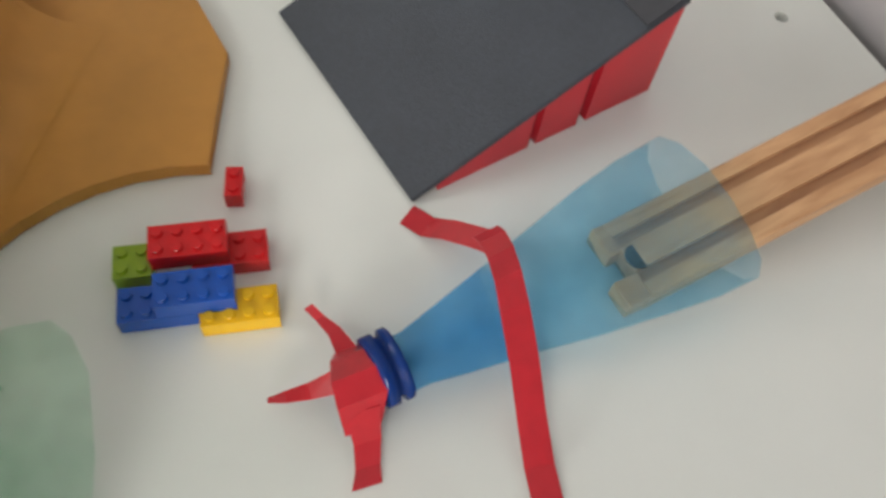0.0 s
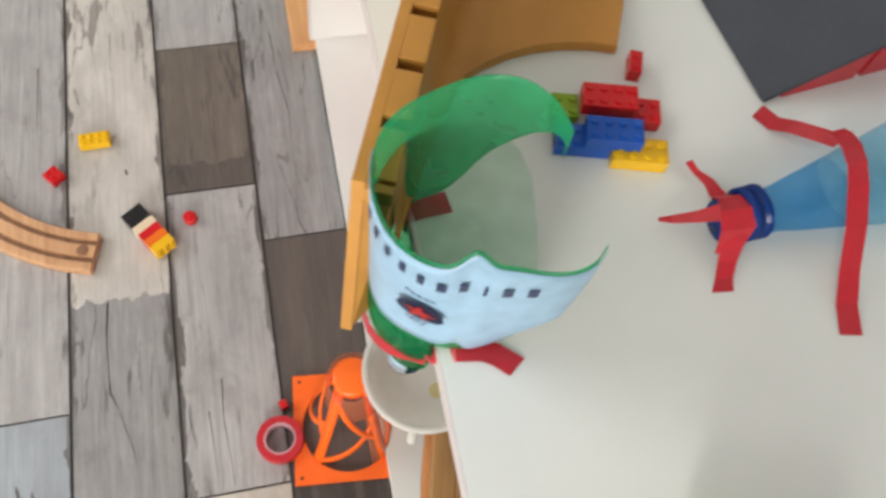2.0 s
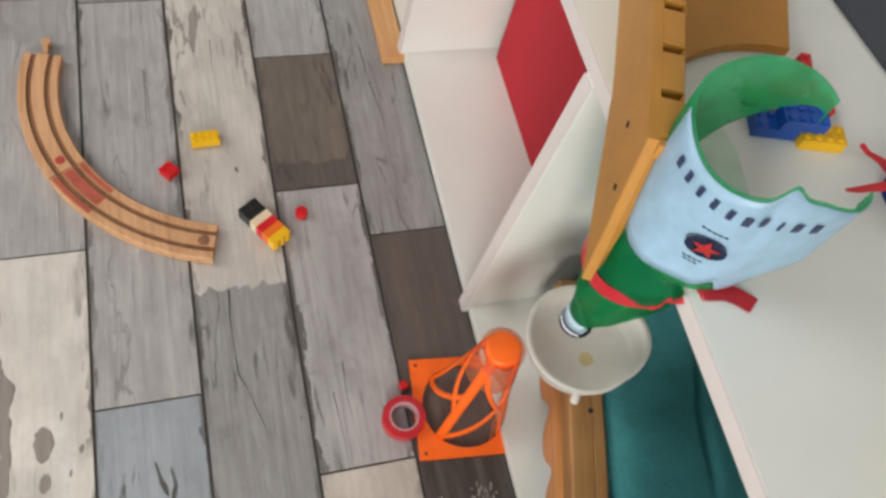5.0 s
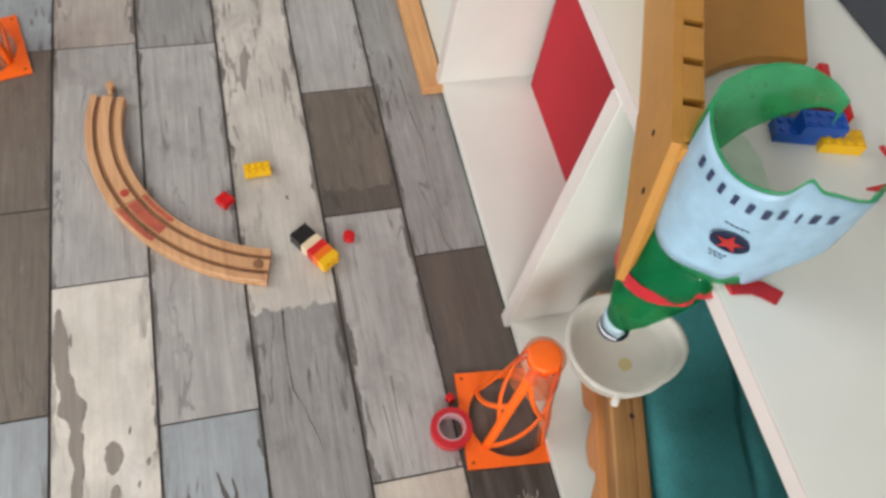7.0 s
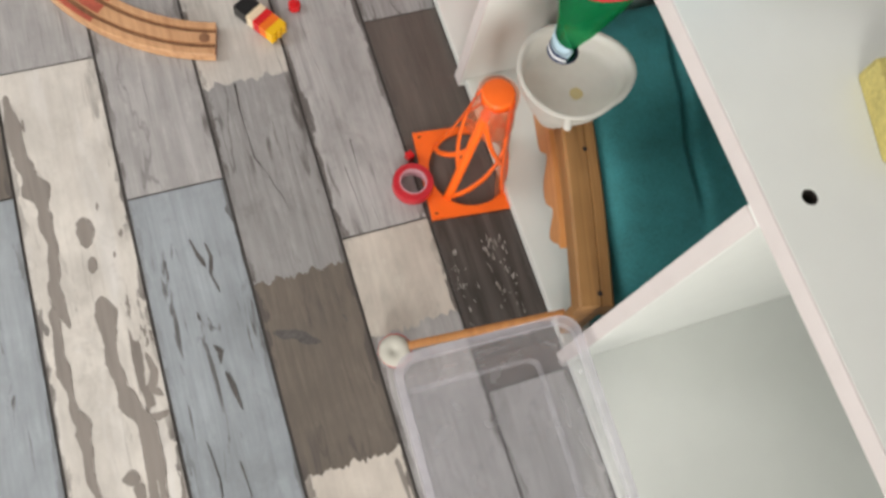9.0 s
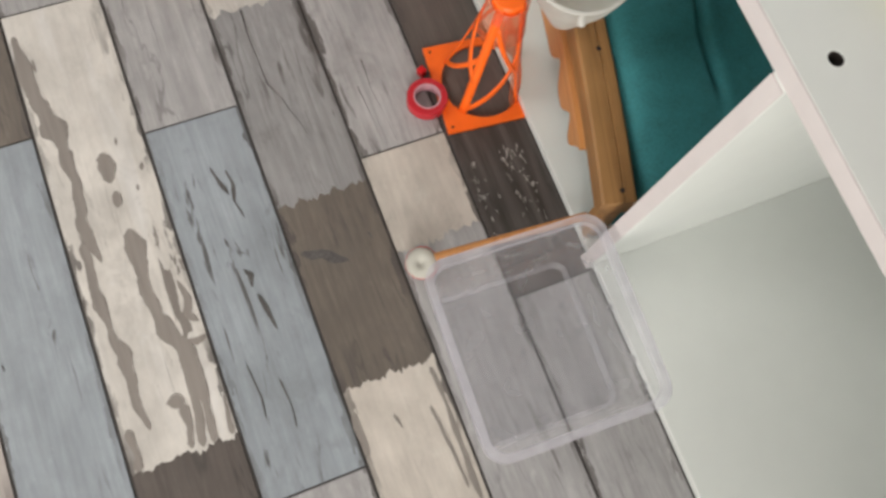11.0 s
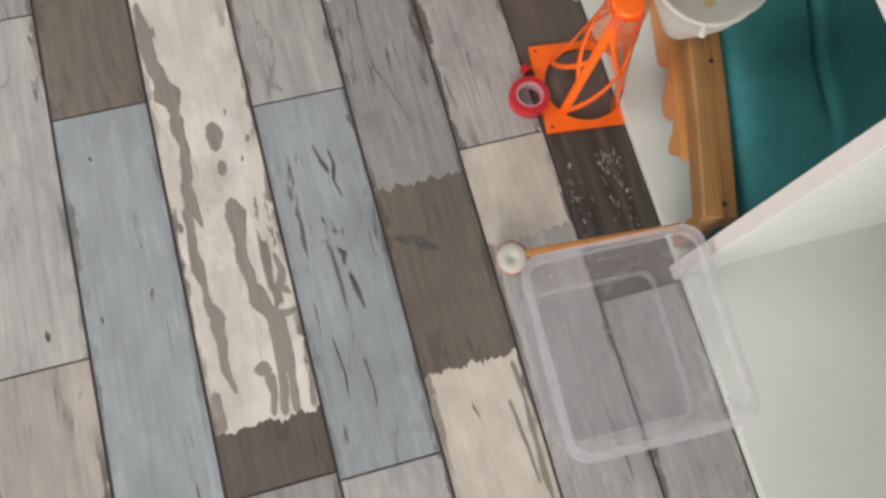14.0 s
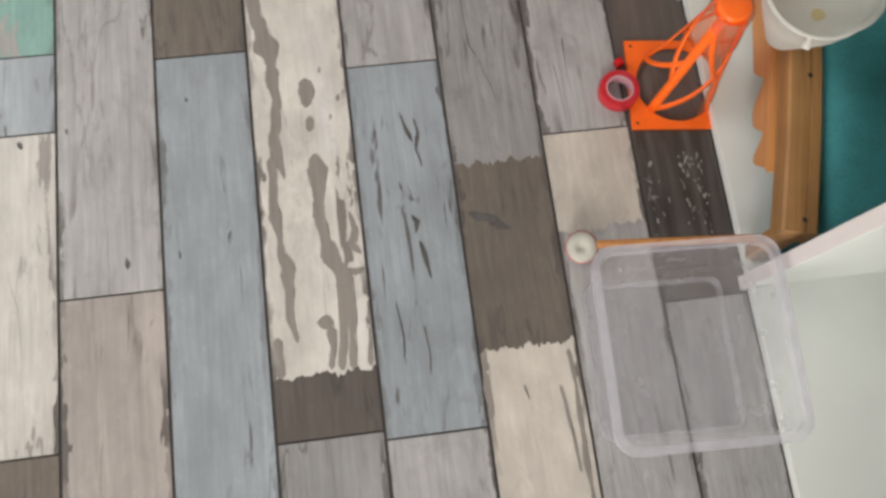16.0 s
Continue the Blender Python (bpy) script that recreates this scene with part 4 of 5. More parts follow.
def clear_box():
    c = thing("clear_storage_box", "empty clear plastic storage box standing on the floor", "storage box", (0.0825, -0.4605, 0.001), -2)
    def ring(hx, hy, r, z):
        pts = []
        for cx, cy, a0 in ((hx - r, hy - r, 0), (-hx + r, hy - r, 90), (-hx + r, -hy + r, 180), (hx - r, -hy + r, 270)):
            pts += [(cx + r * math.cos(radians(a0 + 90 * k / 6)), cy + r * math.sin(radians(a0 + 90 * k / 6)), z) for k in range(7)]
        return pts
    def skin(bm, rings, cap=False):
        vs = [[bm.verts.new(p) for p in r] for r in rings]
        n = len(vs[0])
        for a, b in zip(vs, vs[1:]):
            for i in range(n):
                bm.faces.new((a[i], a[(i + 1) % n], b[(i + 1) % n], b[i]))
        if cap:
            bm.faces.new(vs[0][::-1])
        return bm
    hx, hy, H = 0.083, 0.088, 0.112
    bm = skin(bmesh.new(), [ring(hx - 0.014, hy - 0.014, 0.012, 0.0), ring(hx - 0.010, hy - 0.010, 0.014, 0.004), ring(hx - 0.004, hy - 0.004, 0.016, H - 0.006)], True)
    part("tub", bm, CLEAR_FILM, c, smooth=False)
    bm = skin(bmesh.new(), [ring(hx - 0.004, hy - 0.004, 0.016, H - 0.006), ring(hx - 0.003, hy - 0.003, 0.016, H), ring(hx + 0.004, hy + 0.004, 0.020, H), ring(hx + 0.004, hy + 0.004, 0.020, H - 0.008)])
    part("rim", bm, CLEAR_RIM, c, "thick hazy rim")
    bm = skin(bmesh.new(), [ring(hx - 0.015, hy - 0.015, 0.011, 0.0005), ring(hx - 0.011, hy - 0.011, 0.013, 0.004), ring(hx - 0.0105, hy - 0.0105, 0.013, 0.007)])
    part("foot_edge", bm, CLEAR_FILM, c, "hazy lower edge")


clear_box()


def toy_cone(at, turn, name_label):
    c = thing("toy_cone", name_label, "toy cone", at, turn, group="orange cones")
    hw, ring_r, H, tr = 0.0525, 0.044, 0.150, 0.0150
    apex = Vector((0.006, 0.004))
    # base plate with a round opening
    bm = bmesh.new()
    n = 48
    lo, hi, lo2, hi2 = [], [], [], []
    for i in range(n):
        a = 2 * math.pi * i / n
        k = hw / max(abs(math.cos(a)), abs(math.sin(a)))
        for lst, r, z in ((lo, ring_r, 0), (hi, ring_r, 0.004), (lo2, k, 0), (hi2, k, 0.003)):
            lst.append(bm.verts.new((r * math.cos(a), r * math.sin(a), z)))
    for i in range(n):
        j = (i + 1) % n
        for q in ((hi, hi2), (hi2, lo2), (lo2, lo), (lo, hi)):
            bm.faces.new((q[0][i], q[0][j], q[1][j], q[1][i]))
    part("base_plate", bm, ORANGE, c)
    def on_cone(a, t):
        r = ring_r + (tr - ring_r) * t ** 0.8
        return Vector((r * math.cos(a) + apex.x * t, r * math.sin(a) + apex.y * t, 0.003 + H * t))
    def rib(a0, a1, t0, t1, w):
        pts, sd = [], []
        for i in range(13):
            u = i / 12
            a, t = a0 + (a1 - a0) * u, t0 + (t1 - t0) * u
            pts.append(on_cone(a, t))
            out = Vector((math.cos(a), math.sin(a), 0.35))
            d = on_cone(a + (a1 - a0) * 0.02, min(1, t + 0.02)) - on_cone(a - (a1 - a0) * 0.02, max(0, t - 0.02))
            sd.append(d.cross(out))
        part("rib", ribbon(bmesh.new(), pts, w, 0.0016, sd), ORANGE, c, smooth=True)
    for k in range(4):
        a = radians(45 + 90 * k)
        rib(a, a, 0.0, 1.0, 0.0095)
        rib(a, a + radians(88), 0.02, 0.55, 0.0055)
        rib(a, a - radians(80), 0.30, 0.85, 0.0050)
    # filled back panel
    bm = bmesh.new()
    g = [[bm.verts.new(on_cone(radians(-62 + 110 * i / 12), j / 8)) for j in range(9)] for i in range(13)]
    for i in range(12):
        for j in range(8):
            bm.faces.new((g[i][j], g[i + 1][j], g[i + 1][j + 1], g[i][j + 1]))
    part("back_panel", thicken(bm, 0.001), ORANGE_FILM, c, "translucent orange panel", smooth=True)
    bm = lathe(bmesh.new(), [(tr + 0.001, H - 0.004), (tr + 0.001, H + 0.006), (tr - 0.001, H + 0.007), (0.0, H + 0.007)], 28, apex)
    part("cap", bm, ORANGE, c, smooth=True)
    bm = lathe(bmesh.new(), [(tr + 0.010, H - 0.045), (tr + 0.006, H - 0.018), (tr + 0.0055, H + 0.004)], 28, apex)
    part("sleeve", thicken(bm, 0.0006), ORANGE_FILM, c, "clear hazy sleeve", smooth=True)
    # corner holes are only flat dark discs, coloured as shade
    for x, y in ((-0.046, -0.046), (0.046, -0.046), (-0.046, 0.046), (0.046, 0.046)):
        bm = lathe(bmesh.new(), [(0.0, 0.0034), (0.0016, 0.0034)], 10, (x, y))
        part("peg_hole", bm, BLACK, c)
    return c


toy_cone((0.1555, -0.168, 0.001), -5.5, "orange plastic lattice toy cone on a square base")
toy_cone((-0.390, 0.422, 0.001), 12, "orange plastic lattice toy cone beside the train track")

tr_ = thing("tape_roll", "small roll of red tape lying on the floor", "tape roll", (0.0900, -0.171, 0.001))
bm = lathe(bmesh.new(), [(0.0150, 0.0), (0.0215, 0.0), (0.0220, 0.001), (0.0220, 0.012), (0.0215, 0.013), (0.0150, 0.013), (0.0150, 0.0)], 40)
part("tape", bm, TAPE, tr_, smooth=False)
bm = lathe(bmesh.new(), [(0.0132, 0.0), (0.0149, 0.0), (0.0149, 0.0135), (0.0132, 0.0135), (0.0132, 0.0)], 40)
part("core", bm, material("pink_core", (0.55, 0.30, 0.34), 0.5), tr_, "pale pink cardboard core")
rb = thing("toy_brick", "tiny red stud brick beside the cone", "toy brick", (0.0985, -0.137, 0.001), 20, group="loose bricks")
brick("brick", 1, 1, BRICK_RED, rb, -0.006, -0.004, 0)

# ---------------------------------------------------------------- things on the floor
fy = thing("toy_brick", "yellow eight-stud brick lying on a whitewashed plank", "toy brick", (-0.0845, 0.1800, 0.001), 3, group="loose bricks")
brick("brick", 4, 2, BRICK_YELLOW, fy, 0, 0, 0)
fr = thing("toy_brick", "red four-stud brick lying on the grey planks", "toy brick", (-0.1105, 0.1400, 0.001), 42, group="loose bricks")
brick("brick", 2, 2, BRICK_RED, fr, -0.002, 0, 0)
fs_ = thing("toy_brick", "small round red stud lying on the planks", "toy brick", (0.0245, 0.0785, 0.001), group="loose bricks")
bm = lathe(bmesh.new(), [(0.0, 0), (0.0066, 0), (0.0070, 0.0006), (0.0070, 0.008), (0.0066, 0.0085), (0.0032, 0.0086), (0.0032, 0.0105), (0.0, 0.0106)], 20)
part("brick", bm, BRICK_RED, fs_, smooth=False)

# five bricks pressed into a tower that lies on its side
tw = thing("toy_brick_tower", "fallen tower of black, cream, red, orange and yellow bricks", "toy bricks", (-0.0335, 0.0915, 0.001), 0)
axis = math.atan2(0.036 - 0.0915, 0.004 + 0.0335)
zs = 0.0
for col, h in ((BRICK_BLACK, 0.0192), (BRICK_CREAM, 0.0096), (BRICK_RED, 0.0096), (BRICK_ORANGE, 0.0096), (BRICK_YELLOW, 0.0096)):
    bm = brick_mesh(bmesh.new(), 3, 2, -0.012, 0.0, zs, h - 0.0001)
    # stand the stack's height along the floor
    bmesh.ops.transform(bm, verts=bm.verts[:], matrix=Matrix.Rotation(axis, 4, "Z") @ Matrix(((0, 0, 1, 0), (1, 0, 0, 0), (0, 1, 0, 0), (0, 0, 0, 1))))
    part("brick", bm, col, tw)
    zs += h


def curved_track():
    cx, cy, R = -0.0210, 0.2680, 0.2225
    def piece(a0, a1, label, at_mark):
        c = thing("toy_train_track", label, "toy track", (cx, cy, 0.001), 0, group="wooden tracks")
        bm = bmesh.new()
        n = 22
        pts = [(R * math.cos(radians(a0 + (a1 - a0) * i / n)), R * math.sin(radians(a0 + (a1 - a0) * i / n))) for i in range(n + 1)]
        track_section((bm, None), pts, lambda i: 0.0, 0.0425)
        part("rail_bar", bm, [TRACK, GROOVE_SHADE], c)
        return c, pts
    a, pa = piece(166, 209, "curved beech wood toy railway piece on the floor", 0)
    x, y = R * math.cos(radians(164)), R * math.sin(radians(164))
    bm = lathe(bmesh.new(), [(0.0055, 0.002), (0.0055, 0.011), (0.0, 0.0112)], 16, (x + 0.001, y + 0.012))
    box(bm, x - 0.002, x + 0.003, y - 0.006, y + 0.012, 0.002, 0.011)
    part("peg", bm, TRACK, a)
    b, pb_ = piece(209.3, 257, "curved beech wood toy railway piece with red-stained end", 1)
    # red stained peg and end
    bm = bmesh.new()
    lathe(bm, [(0.0052, 0.0122), (0.0052, 0.0128), (0.0, 0.0129)], 16, (R * math.cos(radians(205.5)), R * math.sin(radians(205.5))))
    part("peg", bm, material("red_stained_peg", (0.45, 0.06, 0.04), 0.5), b, "red painted joint peg")
    stain = material("red_stain", (0.45, 0.10, 0.06), 0.55, vary=0.2, scale=300)
    for u0, u1 in ((-0.0187, -0.0130), (-0.0060, 0.0060), (0.0130, 0.0187)):
        bm = bmesh.new()
        rows = []
        for i in range(9):
            t = radians(209.6 + 14 * i / 8)
            rows.append([bm.verts.new(((R + u) * math.cos(t), (R + u) * math.sin(t), z)) for u, z in ((u0, 0.0121), (u1, 0.0121), (u1, 0.0124), (u0, 0.0124))])
        for p, q in zip(rows, rows[1:]):
            for k in range(4):
                bm.faces.new((p[k], p[(k + 1) % 4], q[(k + 1) % 4], q[k]))
        part("stain", bm, stain, b, "worn red paint")
    # flat darker disc that paints the shade of the joint hole
    bm = lathe(bmesh.new(), [(0.0, 0.0122), (0.0062, 0.0122)], 18, (R * math.cos(radians(254)), R * math.sin(radians(254))))
    part("socket_hole", bm, GROOVE_SHADE, b, "dark round joint hole")


curved_track()

# ---------------------------------------------------------------- floor boards
P_GREY = plank_material("plank_grey", (0.325, 0.322, 0.325), (0.145, 0.14, 0.138), 0.0, 0.6, crack=0.55)
P_LIGHT = plank_material("plank_light_grey", (0.425, 0.418, 0.418), (0.205, 0.197, 0.193), 0.0, 0.55, crack=0.4)
P_WHITE = plank_material("plank_whitewashed", (0.57, 0.545, 0.51), (0.30, 0.275, 0.255), 0.12, 0.4, crack=0.5, edge=0.9)
P_PEEL = plank_material("plank_peeling_white", (0.66, 0.63, 0.585), (0.235, 0.21, 0.19), 0.04, 0.18, knots=0.25, edge=0.8)
P_BLUE = plank_material("plank_pale_blue", (0.325, 0.362, 0.395), (0.17, 0.185, 0.19), 0.0, 0.4, knots=0.75, streak=(0.10, 0.10, 0.10))
P_BROWN = plank_material("plank_taupe", (0.17, 0.145, 0.122), (0.10, 0.082, 0.07), 0.0, 0.65, knots=0.6, crack=0.4)
P_DARK = plank_material("plank_dark_brown", (0.125, 0.105, 0.094), (0.07, 0.058, 0.052), 0.0, 0.8, crack=0.6)
P_BLACK = plank_material("plank_black_flaked", (0.055, 0.046, 0.042), (0.40, 0.37, 0.34), 0.10, 0.6)
P_CREAM = plank_material("plank_cream", (0.56, 0.515, 0.46), (0.235, 0.205, 0.18), 0.0, 0.2, knots=0.06, edge=0.8)
P_PINK = plank_material("plank_pale_taupe", (0.41, 0.37, 0.345), (0.27, 0.24, 0.22), 0.0, 0.4, crack=0.3)
P_TEAL = plank_material("plank_teal_flaked", (0.20, 0.38, 0.34), (0.34, 0.34, 0.32), 0.35, 0.3)

# columns: left edge x, right edge x, joints from high y to low y with the board that begins there
COLUMNS = [
    (0.0965, 0.1850, [(0.70, P_GREY), (0.043, P_DARK), (-0.212, P_BLACK), (-0.372, P_DARK), (-0.405, P_LIGHT), (-0.70, P_GREY)]),
    (0.0, 0.0955, [(0.62, P_LIGHT), (0.307, P_BROWN), (0.147, P_DARK), (0.1128, P_LIGHT), (-0.2095, P_CREAM), (-0.318, P_LIGHT), (-0.62, P_PINK)]),
    (-0.0995, -0.001, [(0.60, P_WHITE), (0.0, P_GREY), (-0.234, P_BROWN), (-0.433, P_CREAM), (-0.74, P_GREY)]),
    (-0.2005, -0.1005, [(0.70, P_GREY), (0.41, P_LIGHT), (-0.110, P_BLUE), (-0.506, P_LIGHT)]),
    (-0.3045, -0.2015, [(0.42, P_LIGHT), (0.066, P_PEEL), (-0.436, P_DARK), (-0.497, P_GREY)]),
    (-0.4025, -0.3055, [(0.60, P_BLUE), (0.42, P_BROWN), (0.172, P_BROWN), (-0.079, P_BLUE), (-0.68, P_LIGHT)]),
    (-0.5055, -0.4035, [(0.50, P_GREY), (0.05, P_LIGHT), (-0.3325, P_PINK), (-0.72, P_GREY)]),
    (-0.608, -0.5065, [(0.55, P_BROWN), (0.12, P_TEAL), (-0.062, P_BLUE), (-0.152, P_WHITE), (-0.480, P_BROWN), (-0.62, P_GREY)]),
]

TORN = {-0.433, -0.436, -0.234, 0.0, -0.212, 0.147, -0.318}


def floor():
    bm = boxed(-1.6, 0.72, -2.5, 2.2, -0.05, -0.0012)
    f = tagged(link_mesh("floor", bm, material("floor_joint", (0.050, 0.045, 0.042), 0.8)), "weathered grey, white and blue plank floor", "floor", kind="structure")
    rng = random.Random(5)
    kinds = [P_GREY, P_LIGHT, P_WHITE, P_BLUE, P_BROWN, P_PINK, P_CREAM, P_DARK, P_PEEL]
    cols = [(a, b, list(j)) for a, b, j in COLUMNS]
    x = -0.609
    while x > -1.49:
        y, j = 1.0 + rng.random() * 0.3, []
        while y > -1.6:
            j.append((y, rng.choice(kinds)))
            y -= rng.choice((0.25, 0.4, 0.5))
        cols.append((x - 0.1005, x, j))
        x -= 0.1015
    for a, b, j in cols:
        y, before, after = 2.197, [], []
        while y > j[0][0] + 0.12:
            before.append((y, rng.choice(kinds)))
            y -= rng.choice((0.3, 0.42, 0.5))
        y = j[-1][0] - 0.45
        while y > -2.38:
            after.append((y, rng.choice(kinds)))
            y -= rng.choice((0.3, 0.42, 0.5))
        runs = before + j + after
        for k, (y1, mat) in enumerate(runs):
            y0 = runs[k + 1][0] if k + 1 < len(runs) else -2.497
            if y1 - y0 < 0.005:
                continue
            g = 0.0011
            def ragged(y, up):
                """Points along a board end: straight, or torn where one coat runs over the next."""
                if round(y, 3) not in TORN:
                    return [(a + g, y - up * g), (b - g, y - up * g)]
                n = 40
                return [(a + g + (b - a - 2 * g) * q / n, y - up * 0.0001 + 0.007 * noise.noise(Vector((q * 0.22, y * 90, a * 40)))
                         + 0.005 * noise.noise(Vector((q * 0.9, y * 70, 3))) + 0.003 * noise.noise(Vector((q * 2.1, y * 70, 9)))) for q in range(n + 1)]
            low_, high_ = ragged(y0, -1), ragged(y1, 1)
            outline = low_ + high_[::-1]
            n = len(outline)
            me = bpy.data.meshes.new("plank")
            me.from_pydata([(x_, y_, -0.0011) for x_, y_ in outline] + [(x_, y_, 0.0) for x_, y_ in outline], [],
                           [tuple(range(n, 2 * n))] + [(q, (q + 1) % n, n + (q + 1) % n, n + q) for q in range(n)])
            uv = me.uv_layers.new(name="board")
            for loop in me.loops:
                c = me.vertices[loop.vertex_index].co
                uv.data[loop.index].uv = ((c.x - a) / (b - a), c.y)
            me.materials.append(mat)
            ob = new("plank", me)
            ob.parent = f


    # long drying crack and smaller splits in the worn boards
    dark = material("dark_split", (0.05, 0.043, 0.04), 0.9, vary=0.3)
    for pts, w in (([(-0.0635, -0.002), (-0.0655, -0.035), (-0.0645, -0.070), (-0.0640, -0.096), (-0.0560, -0.114), (-0.0520, -0.130), (-0.0455, -0.150), (-0.0420, -0.172)], 0.0022),
                   ([(0.0405, -0.100), (0.0390, -0.140), (0.0420, -0.170), (0.0440, -0.204)], 0.0012),
                   ([(0.0260, -0.130), (0.0280, -0.165), (0.0300, -0.200)], 0.0010),
                   ([(-0.0500, 0.340), (-0.0510, 0.300), (-0.0490, 0.255)], 0.0010),
                   ([(-0.1300, 0.300), (-0.1310, 0.220), (-0.1280, 0.160)], 0.0009),
                   ([(0.1350, 0.260), (0.1420, 0.200), (0.1390, 0.140), (0.1460, 0.080)], 0.0012)):
        bm = bmesh.new()
        n = len(pts)
        left, right = [], []
        for q, (x_, y_) in enumerate(pts):
            h = w * (0.55 + 0.45 * math.sin(2.4 * q + 1)) * (1 - 0.75 * q / (n - 1))
            left.append(bm.verts.new((x_ - h / 2, y_, 0.0004)))
            right.append(bm.verts.new((x_ + h / 2, y_, 0.0004)))
        for q in range(n - 1):
            bm.faces.new((left[q], left[q + 1], right[q + 1], right[q]))
        part("split", bm, dark, f, "dark drying split")

    # worn places with a shape of their own: strokes of (x, y, width) with torn edges
    def worn(name, strokes, mat, label, rag=0.35, seed=0.0, thin=1.0):
        for order, stroke in enumerate(strokes):
            z_ = 0.0004 + 0.00008 * (order % 9)
            fine = []
            for (xa, ya, wa), (xb, yb, wb) in zip(stroke, stroke[1:]):
                n = max(3, int(math.hypot(xb - xa, yb - ya) / 0.0022))
                fine += [(xa + (xb - xa) * q / n, ya + (yb - ya) * q / n, wa + (wb - wa) * q / n) for q in range(n)]
            fine.append(stroke[-1])
            left, right = [], []
            for q, (x_, y_, w_) in enumerate(fine):
                pa, pb_ = fine[max(0, q - 3)], fine[min(len(fine) - 1, q + 3)]
                d = Vector((pb_[0] - pa[0], pb_[1] - pa[1], 0)).normalized()
                side = Vector((d.y, -d.x, 0))
                ends = min(1.0, 0.25 + 0.4 * min(q, len(fine) - 1 - q))
                for lst, sg in ((left, 1), (right, -1)):
                    k = 0.5 + rag * noise.noise(Vector((x_ * 46 + seed, y_ * 46, sg * 7))) + 0.25 * rag * noise.noise(Vector((x_ * 240, y_ * 240 + seed, sg * 5)))
                    lst.append(Vector((x_, y_, 0)) + side * sg * max(0.08, k) * w_ * ends * thin)
            bm = bmesh.new()
            vl = [bm.verts.new((p.x, p.y, z_)) for p in left]
            vr = [bm.verts.new((p.x, p.y, z_)) for p in right]
            for q in range(len(fine) - 1):
                bm.faces.new((vl[q], vl[q + 1], vr[q + 1], vr[q]))
            part(name, bm, mat, f, label)

    bare = material("bare_taupe_wood", (0.275, 0.247, 0.224), 0.5, vary=0.14, scale=160, stretch=(1, 0.08, 1))
    knot = material("knot_wood", (0.105, 0.100, 0.096), 0.6, vary=0.3, scale=300)
    flake = material("pale_flake", (0.46, 0.44, 0.42), 0.6, vary=0.1, scale=200)
    worn("bare_patch", [
        [(-0.297, 0.040, 0.006), (-0.293, 0.0, 0.012), (-0.290, -0.05, 0.014), (-0.281, -0.088, 0.014), (-0.279, -0.135, 0.007), (-0.282, -0.195, 0.010), (-0.276, -0.230, 0.003)],
        [(-0.289, -0.205, 0.006), (-0.289, -0.27, 0.008), (-0.286, -0.31, 0.006), (-0.279, -0.328, 0.011), (-0.282, -0.375, 0.006), (-0.277, -0.402, 0.003)],
        [(-0.297, -0.395, 0.006), (-0.294, -0.42, 0.004), (-0.296, -0.435, 0.008)],
        [(-0.246, -0.118, 0.010), (-0.245, -0.135, 0.013), (-0.247, -0.152, 0.006)],
        [(-0.244, -0.162, 0.004), (-0.246, -0.180, 0.008)]], bare, "bare taupe wood under flaked paint", 0.42, 3.0, 1.3)
    worn("bare_patch", [
        [(-0.243, -0.205, 0.010), (-0.241, -0.222, 0.018), (-0.243, -0.250, 0.014), (-0.243, -0.275, 0.011), (-0.240, -0.300, 0.013), (-0.232, -0.332, 0.020), (-0.228, -0.358, 0.010), (-0.231, -0.40, 0.009), (-0.236, -0.434, 0.008)],
        [(-0.228, -0.335, 0.008), (-0.214, -0.337, 0.009), (-0.203, -0.333, 0.006)],
        [(-0.213, -0.272, 0.004), (-0.209, -0.292, 0.008), (-0.214, -0.309, 0.008), (-0.205, -0.318, 0.005)],
        [(-0.256, -0.384, 0.011), (-0.240, -0.388, 0.013)], [(-0.243, -0.390, 0.010), (-0.242, -0.412, 0.006), (-0.246, -0.432, 0.007)],
        [(-0.219, -0.338, 0.006), (-0.221, -0.38, 0.009), (-0.225, -0.434, 0.006)],
        [(-0.205, -0.395, 0.004), (-0.207, -0.433, 0.007)]], bare, "bare taupe wood under flaked paint", 0.42, 8.0)
    worn("bare_patch", [
        [(-0.229, -0.105, 0.004), (-0.230, -0.114, 0.003)], [(-0.211, -0.140, 0.006), (-0.213, -0.149, 0.004)], [(-0.222, -0.162, 0.004), (-0.223, -0.169, 0.003)],
        [(-0.095, -0.455, 0.007), (-0.096, -0.50, 0.005)], [(-0.010, -0.440, 0.006), (-0.008, -0.476, 0.004), (-0.010, -0.55, 0.005), (-0.008, -0.60, 0.004)],
        [(-0.024, -0.475, 0.003), (-0.019, -0.52, 0.003), (-0.017, -0.56, 0.002)], [(-0.060, -0.470, 0.003), (-0.056, -0.486, 0.002)]], bare, "bare taupe wood under flaked paint", 0.42, 5.0)
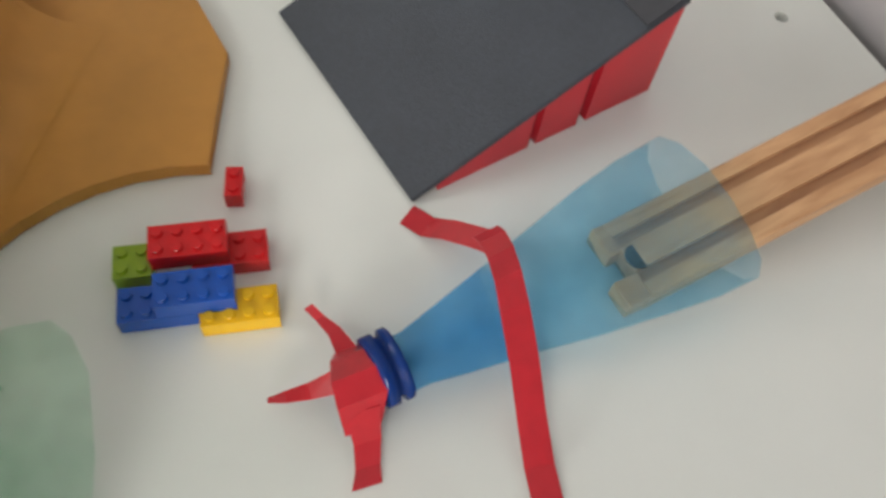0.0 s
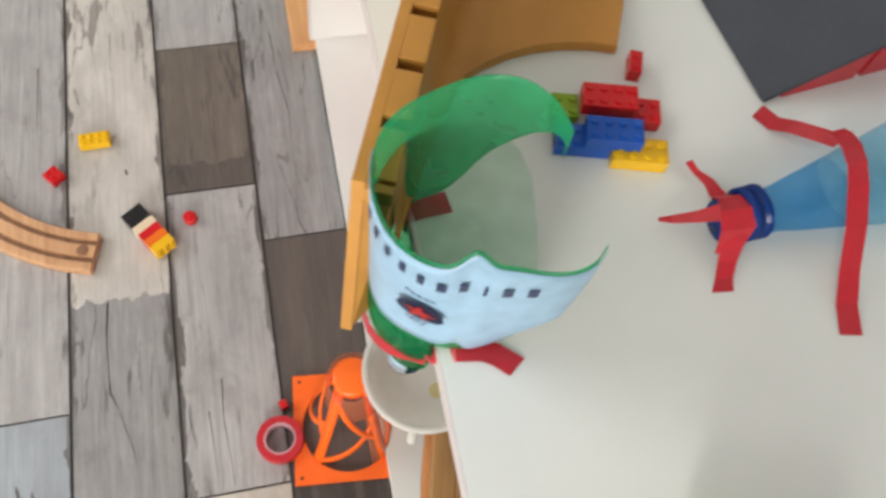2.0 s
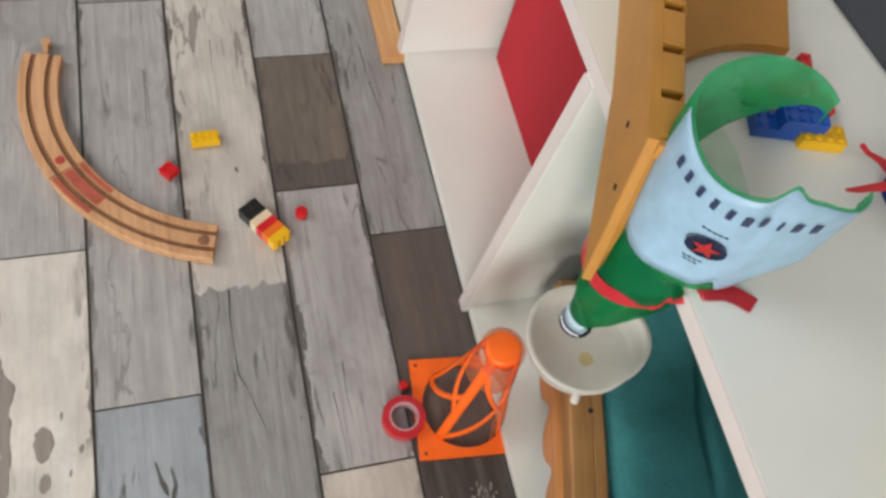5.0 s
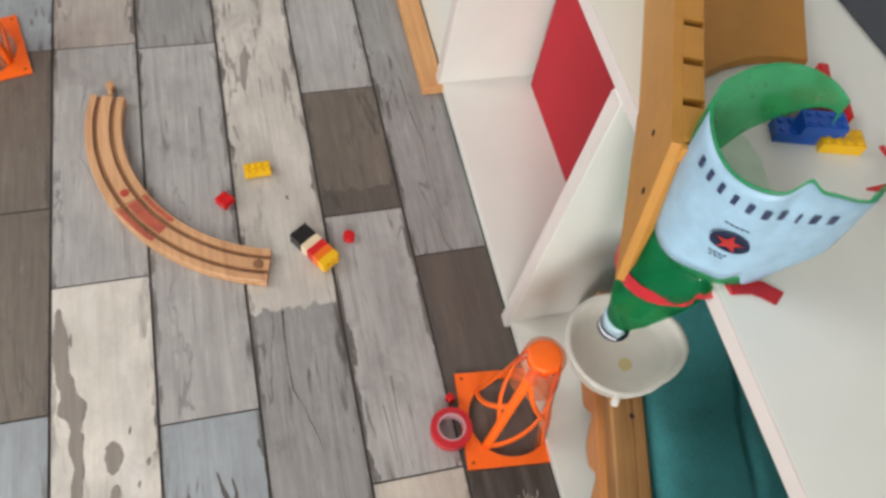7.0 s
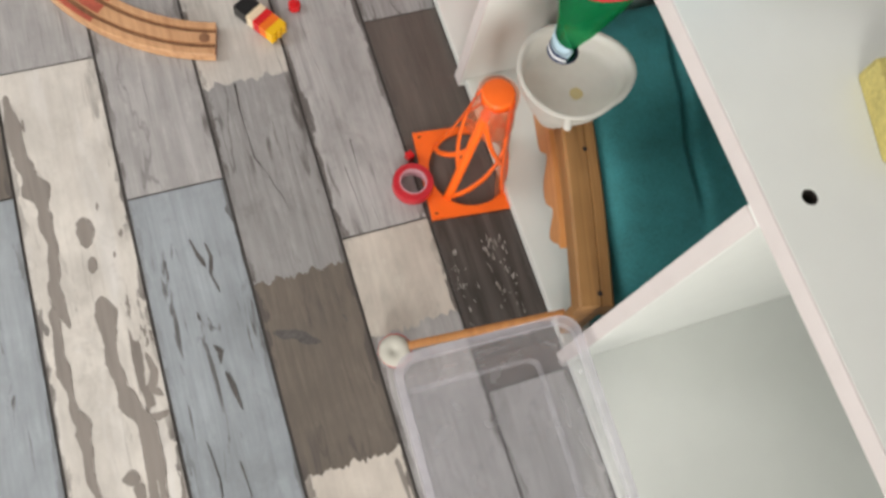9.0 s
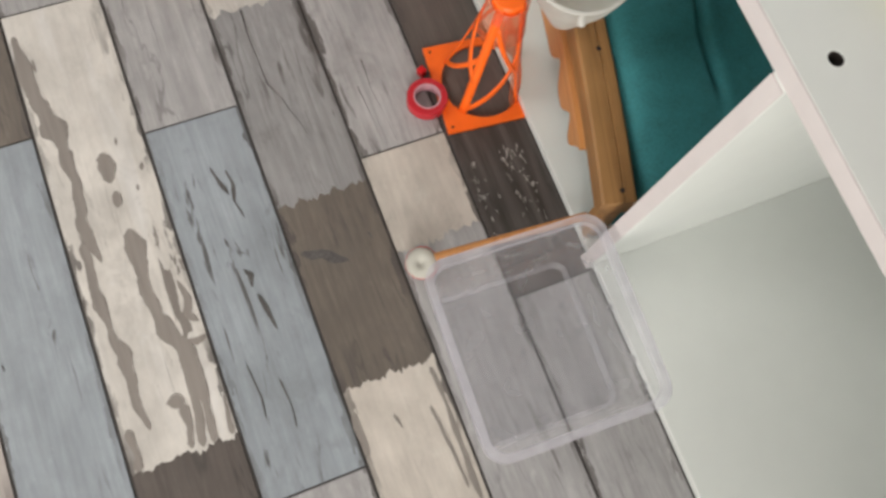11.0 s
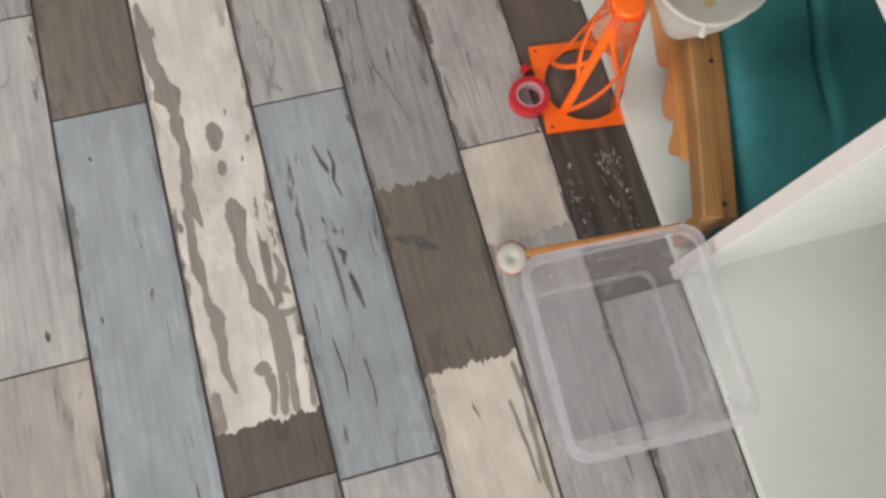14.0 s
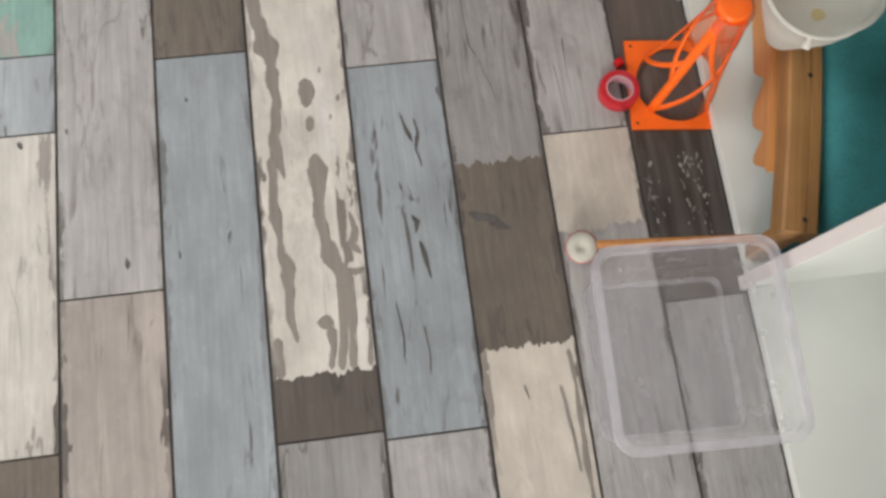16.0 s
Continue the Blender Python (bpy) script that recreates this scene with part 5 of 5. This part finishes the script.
    worn("knot_mark", [
        [(-0.149, -0.168, 0.002), (-0.144, -0.187, 0.005), (-0.139, -0.203, 0.002)], [(-0.135, -0.176, 0.003), (-0.132, -0.192, 0.004), (-0.136, -0.212, 0.004), (-0.132, -0.232, 0.002)],
        [(-0.158, -0.246, 0.003), (-0.156, -0.256, 0.005)], [(-0.150, -0.283, 0.003), (-0.143, -0.291, 0.006), (-0.147, -0.304, 0.003)],
        [(-0.145, -0.312, 0.004), (-0.141, -0.330, 0.005), (-0.137, -0.353, 0.003)], [(-0.176, -0.372, 0.0012), (-0.172, -0.41, 0.0022), (-0.174, -0.43, 0.001)],
        [(-0.151, -0.398, 0.0012), (-0.148, -0.43, 0.002), (-0.150, -0.45, 0.001)]], knot, "dark knot marks", 0.7, 2.0, 0.75)
    worn("knot_mark", [
        [(-0.092, -0.288, 0.004), (-0.081, -0.291, 0.012), (-0.072, -0.294, 0.008), (-0.062, -0.302, 0.009), (-0.048, -0.310, 0.003)], [(-0.021, -0.287, 0.004), (-0.018, -0.296, 0.006)],
        [(-0.372, -0.127, 0.004), (-0.371, -0.133, 0.005)], [(-0.387, -0.294, 0.003), (-0.386, -0.303, 0.004)], [(-0.439, -0.296, 0.003), (-0.438, -0.308, 0.004)],
        [(-0.496, -0.150, 0.003), (-0.495, -0.156, 0.003)], [(-0.545, -0.160, 0.006), (-0.541, -0.168, 0.007)], [(-0.040, 0.150, 0.004), (-0.038, 0.143, 0.003)]], knot, "dark knot marks", 0.6, 4.0)
    dots = random.Random(9)
    specks = []
    for q in range(70):
        band = dots.random()
        x_ = 0.099 + abs(dots.gauss(0, 0.010)) if band < 0.4 else 0.168 - abs(dots.gauss(0, 0.016))
        y_ = dots.gauss(-0.258, 0.006) if band > 0.75 else dots.uniform(-0.345, -0.25)
        ln = dots.uniform(0.002, 0.007)
        specks.append([(x_, y_, dots.uniform(0.0008, 0.0028)), (x_ + dots.uniform(-0.001, 0.001), y_ - ln, dots.uniform(0.0006, 0.002))])
    worn("paint_fleck", [p for p in specks if 0.0985 < p[0][0] < 0.178], flake, "pale paint flecks", 0.5, 6.0)


floor()
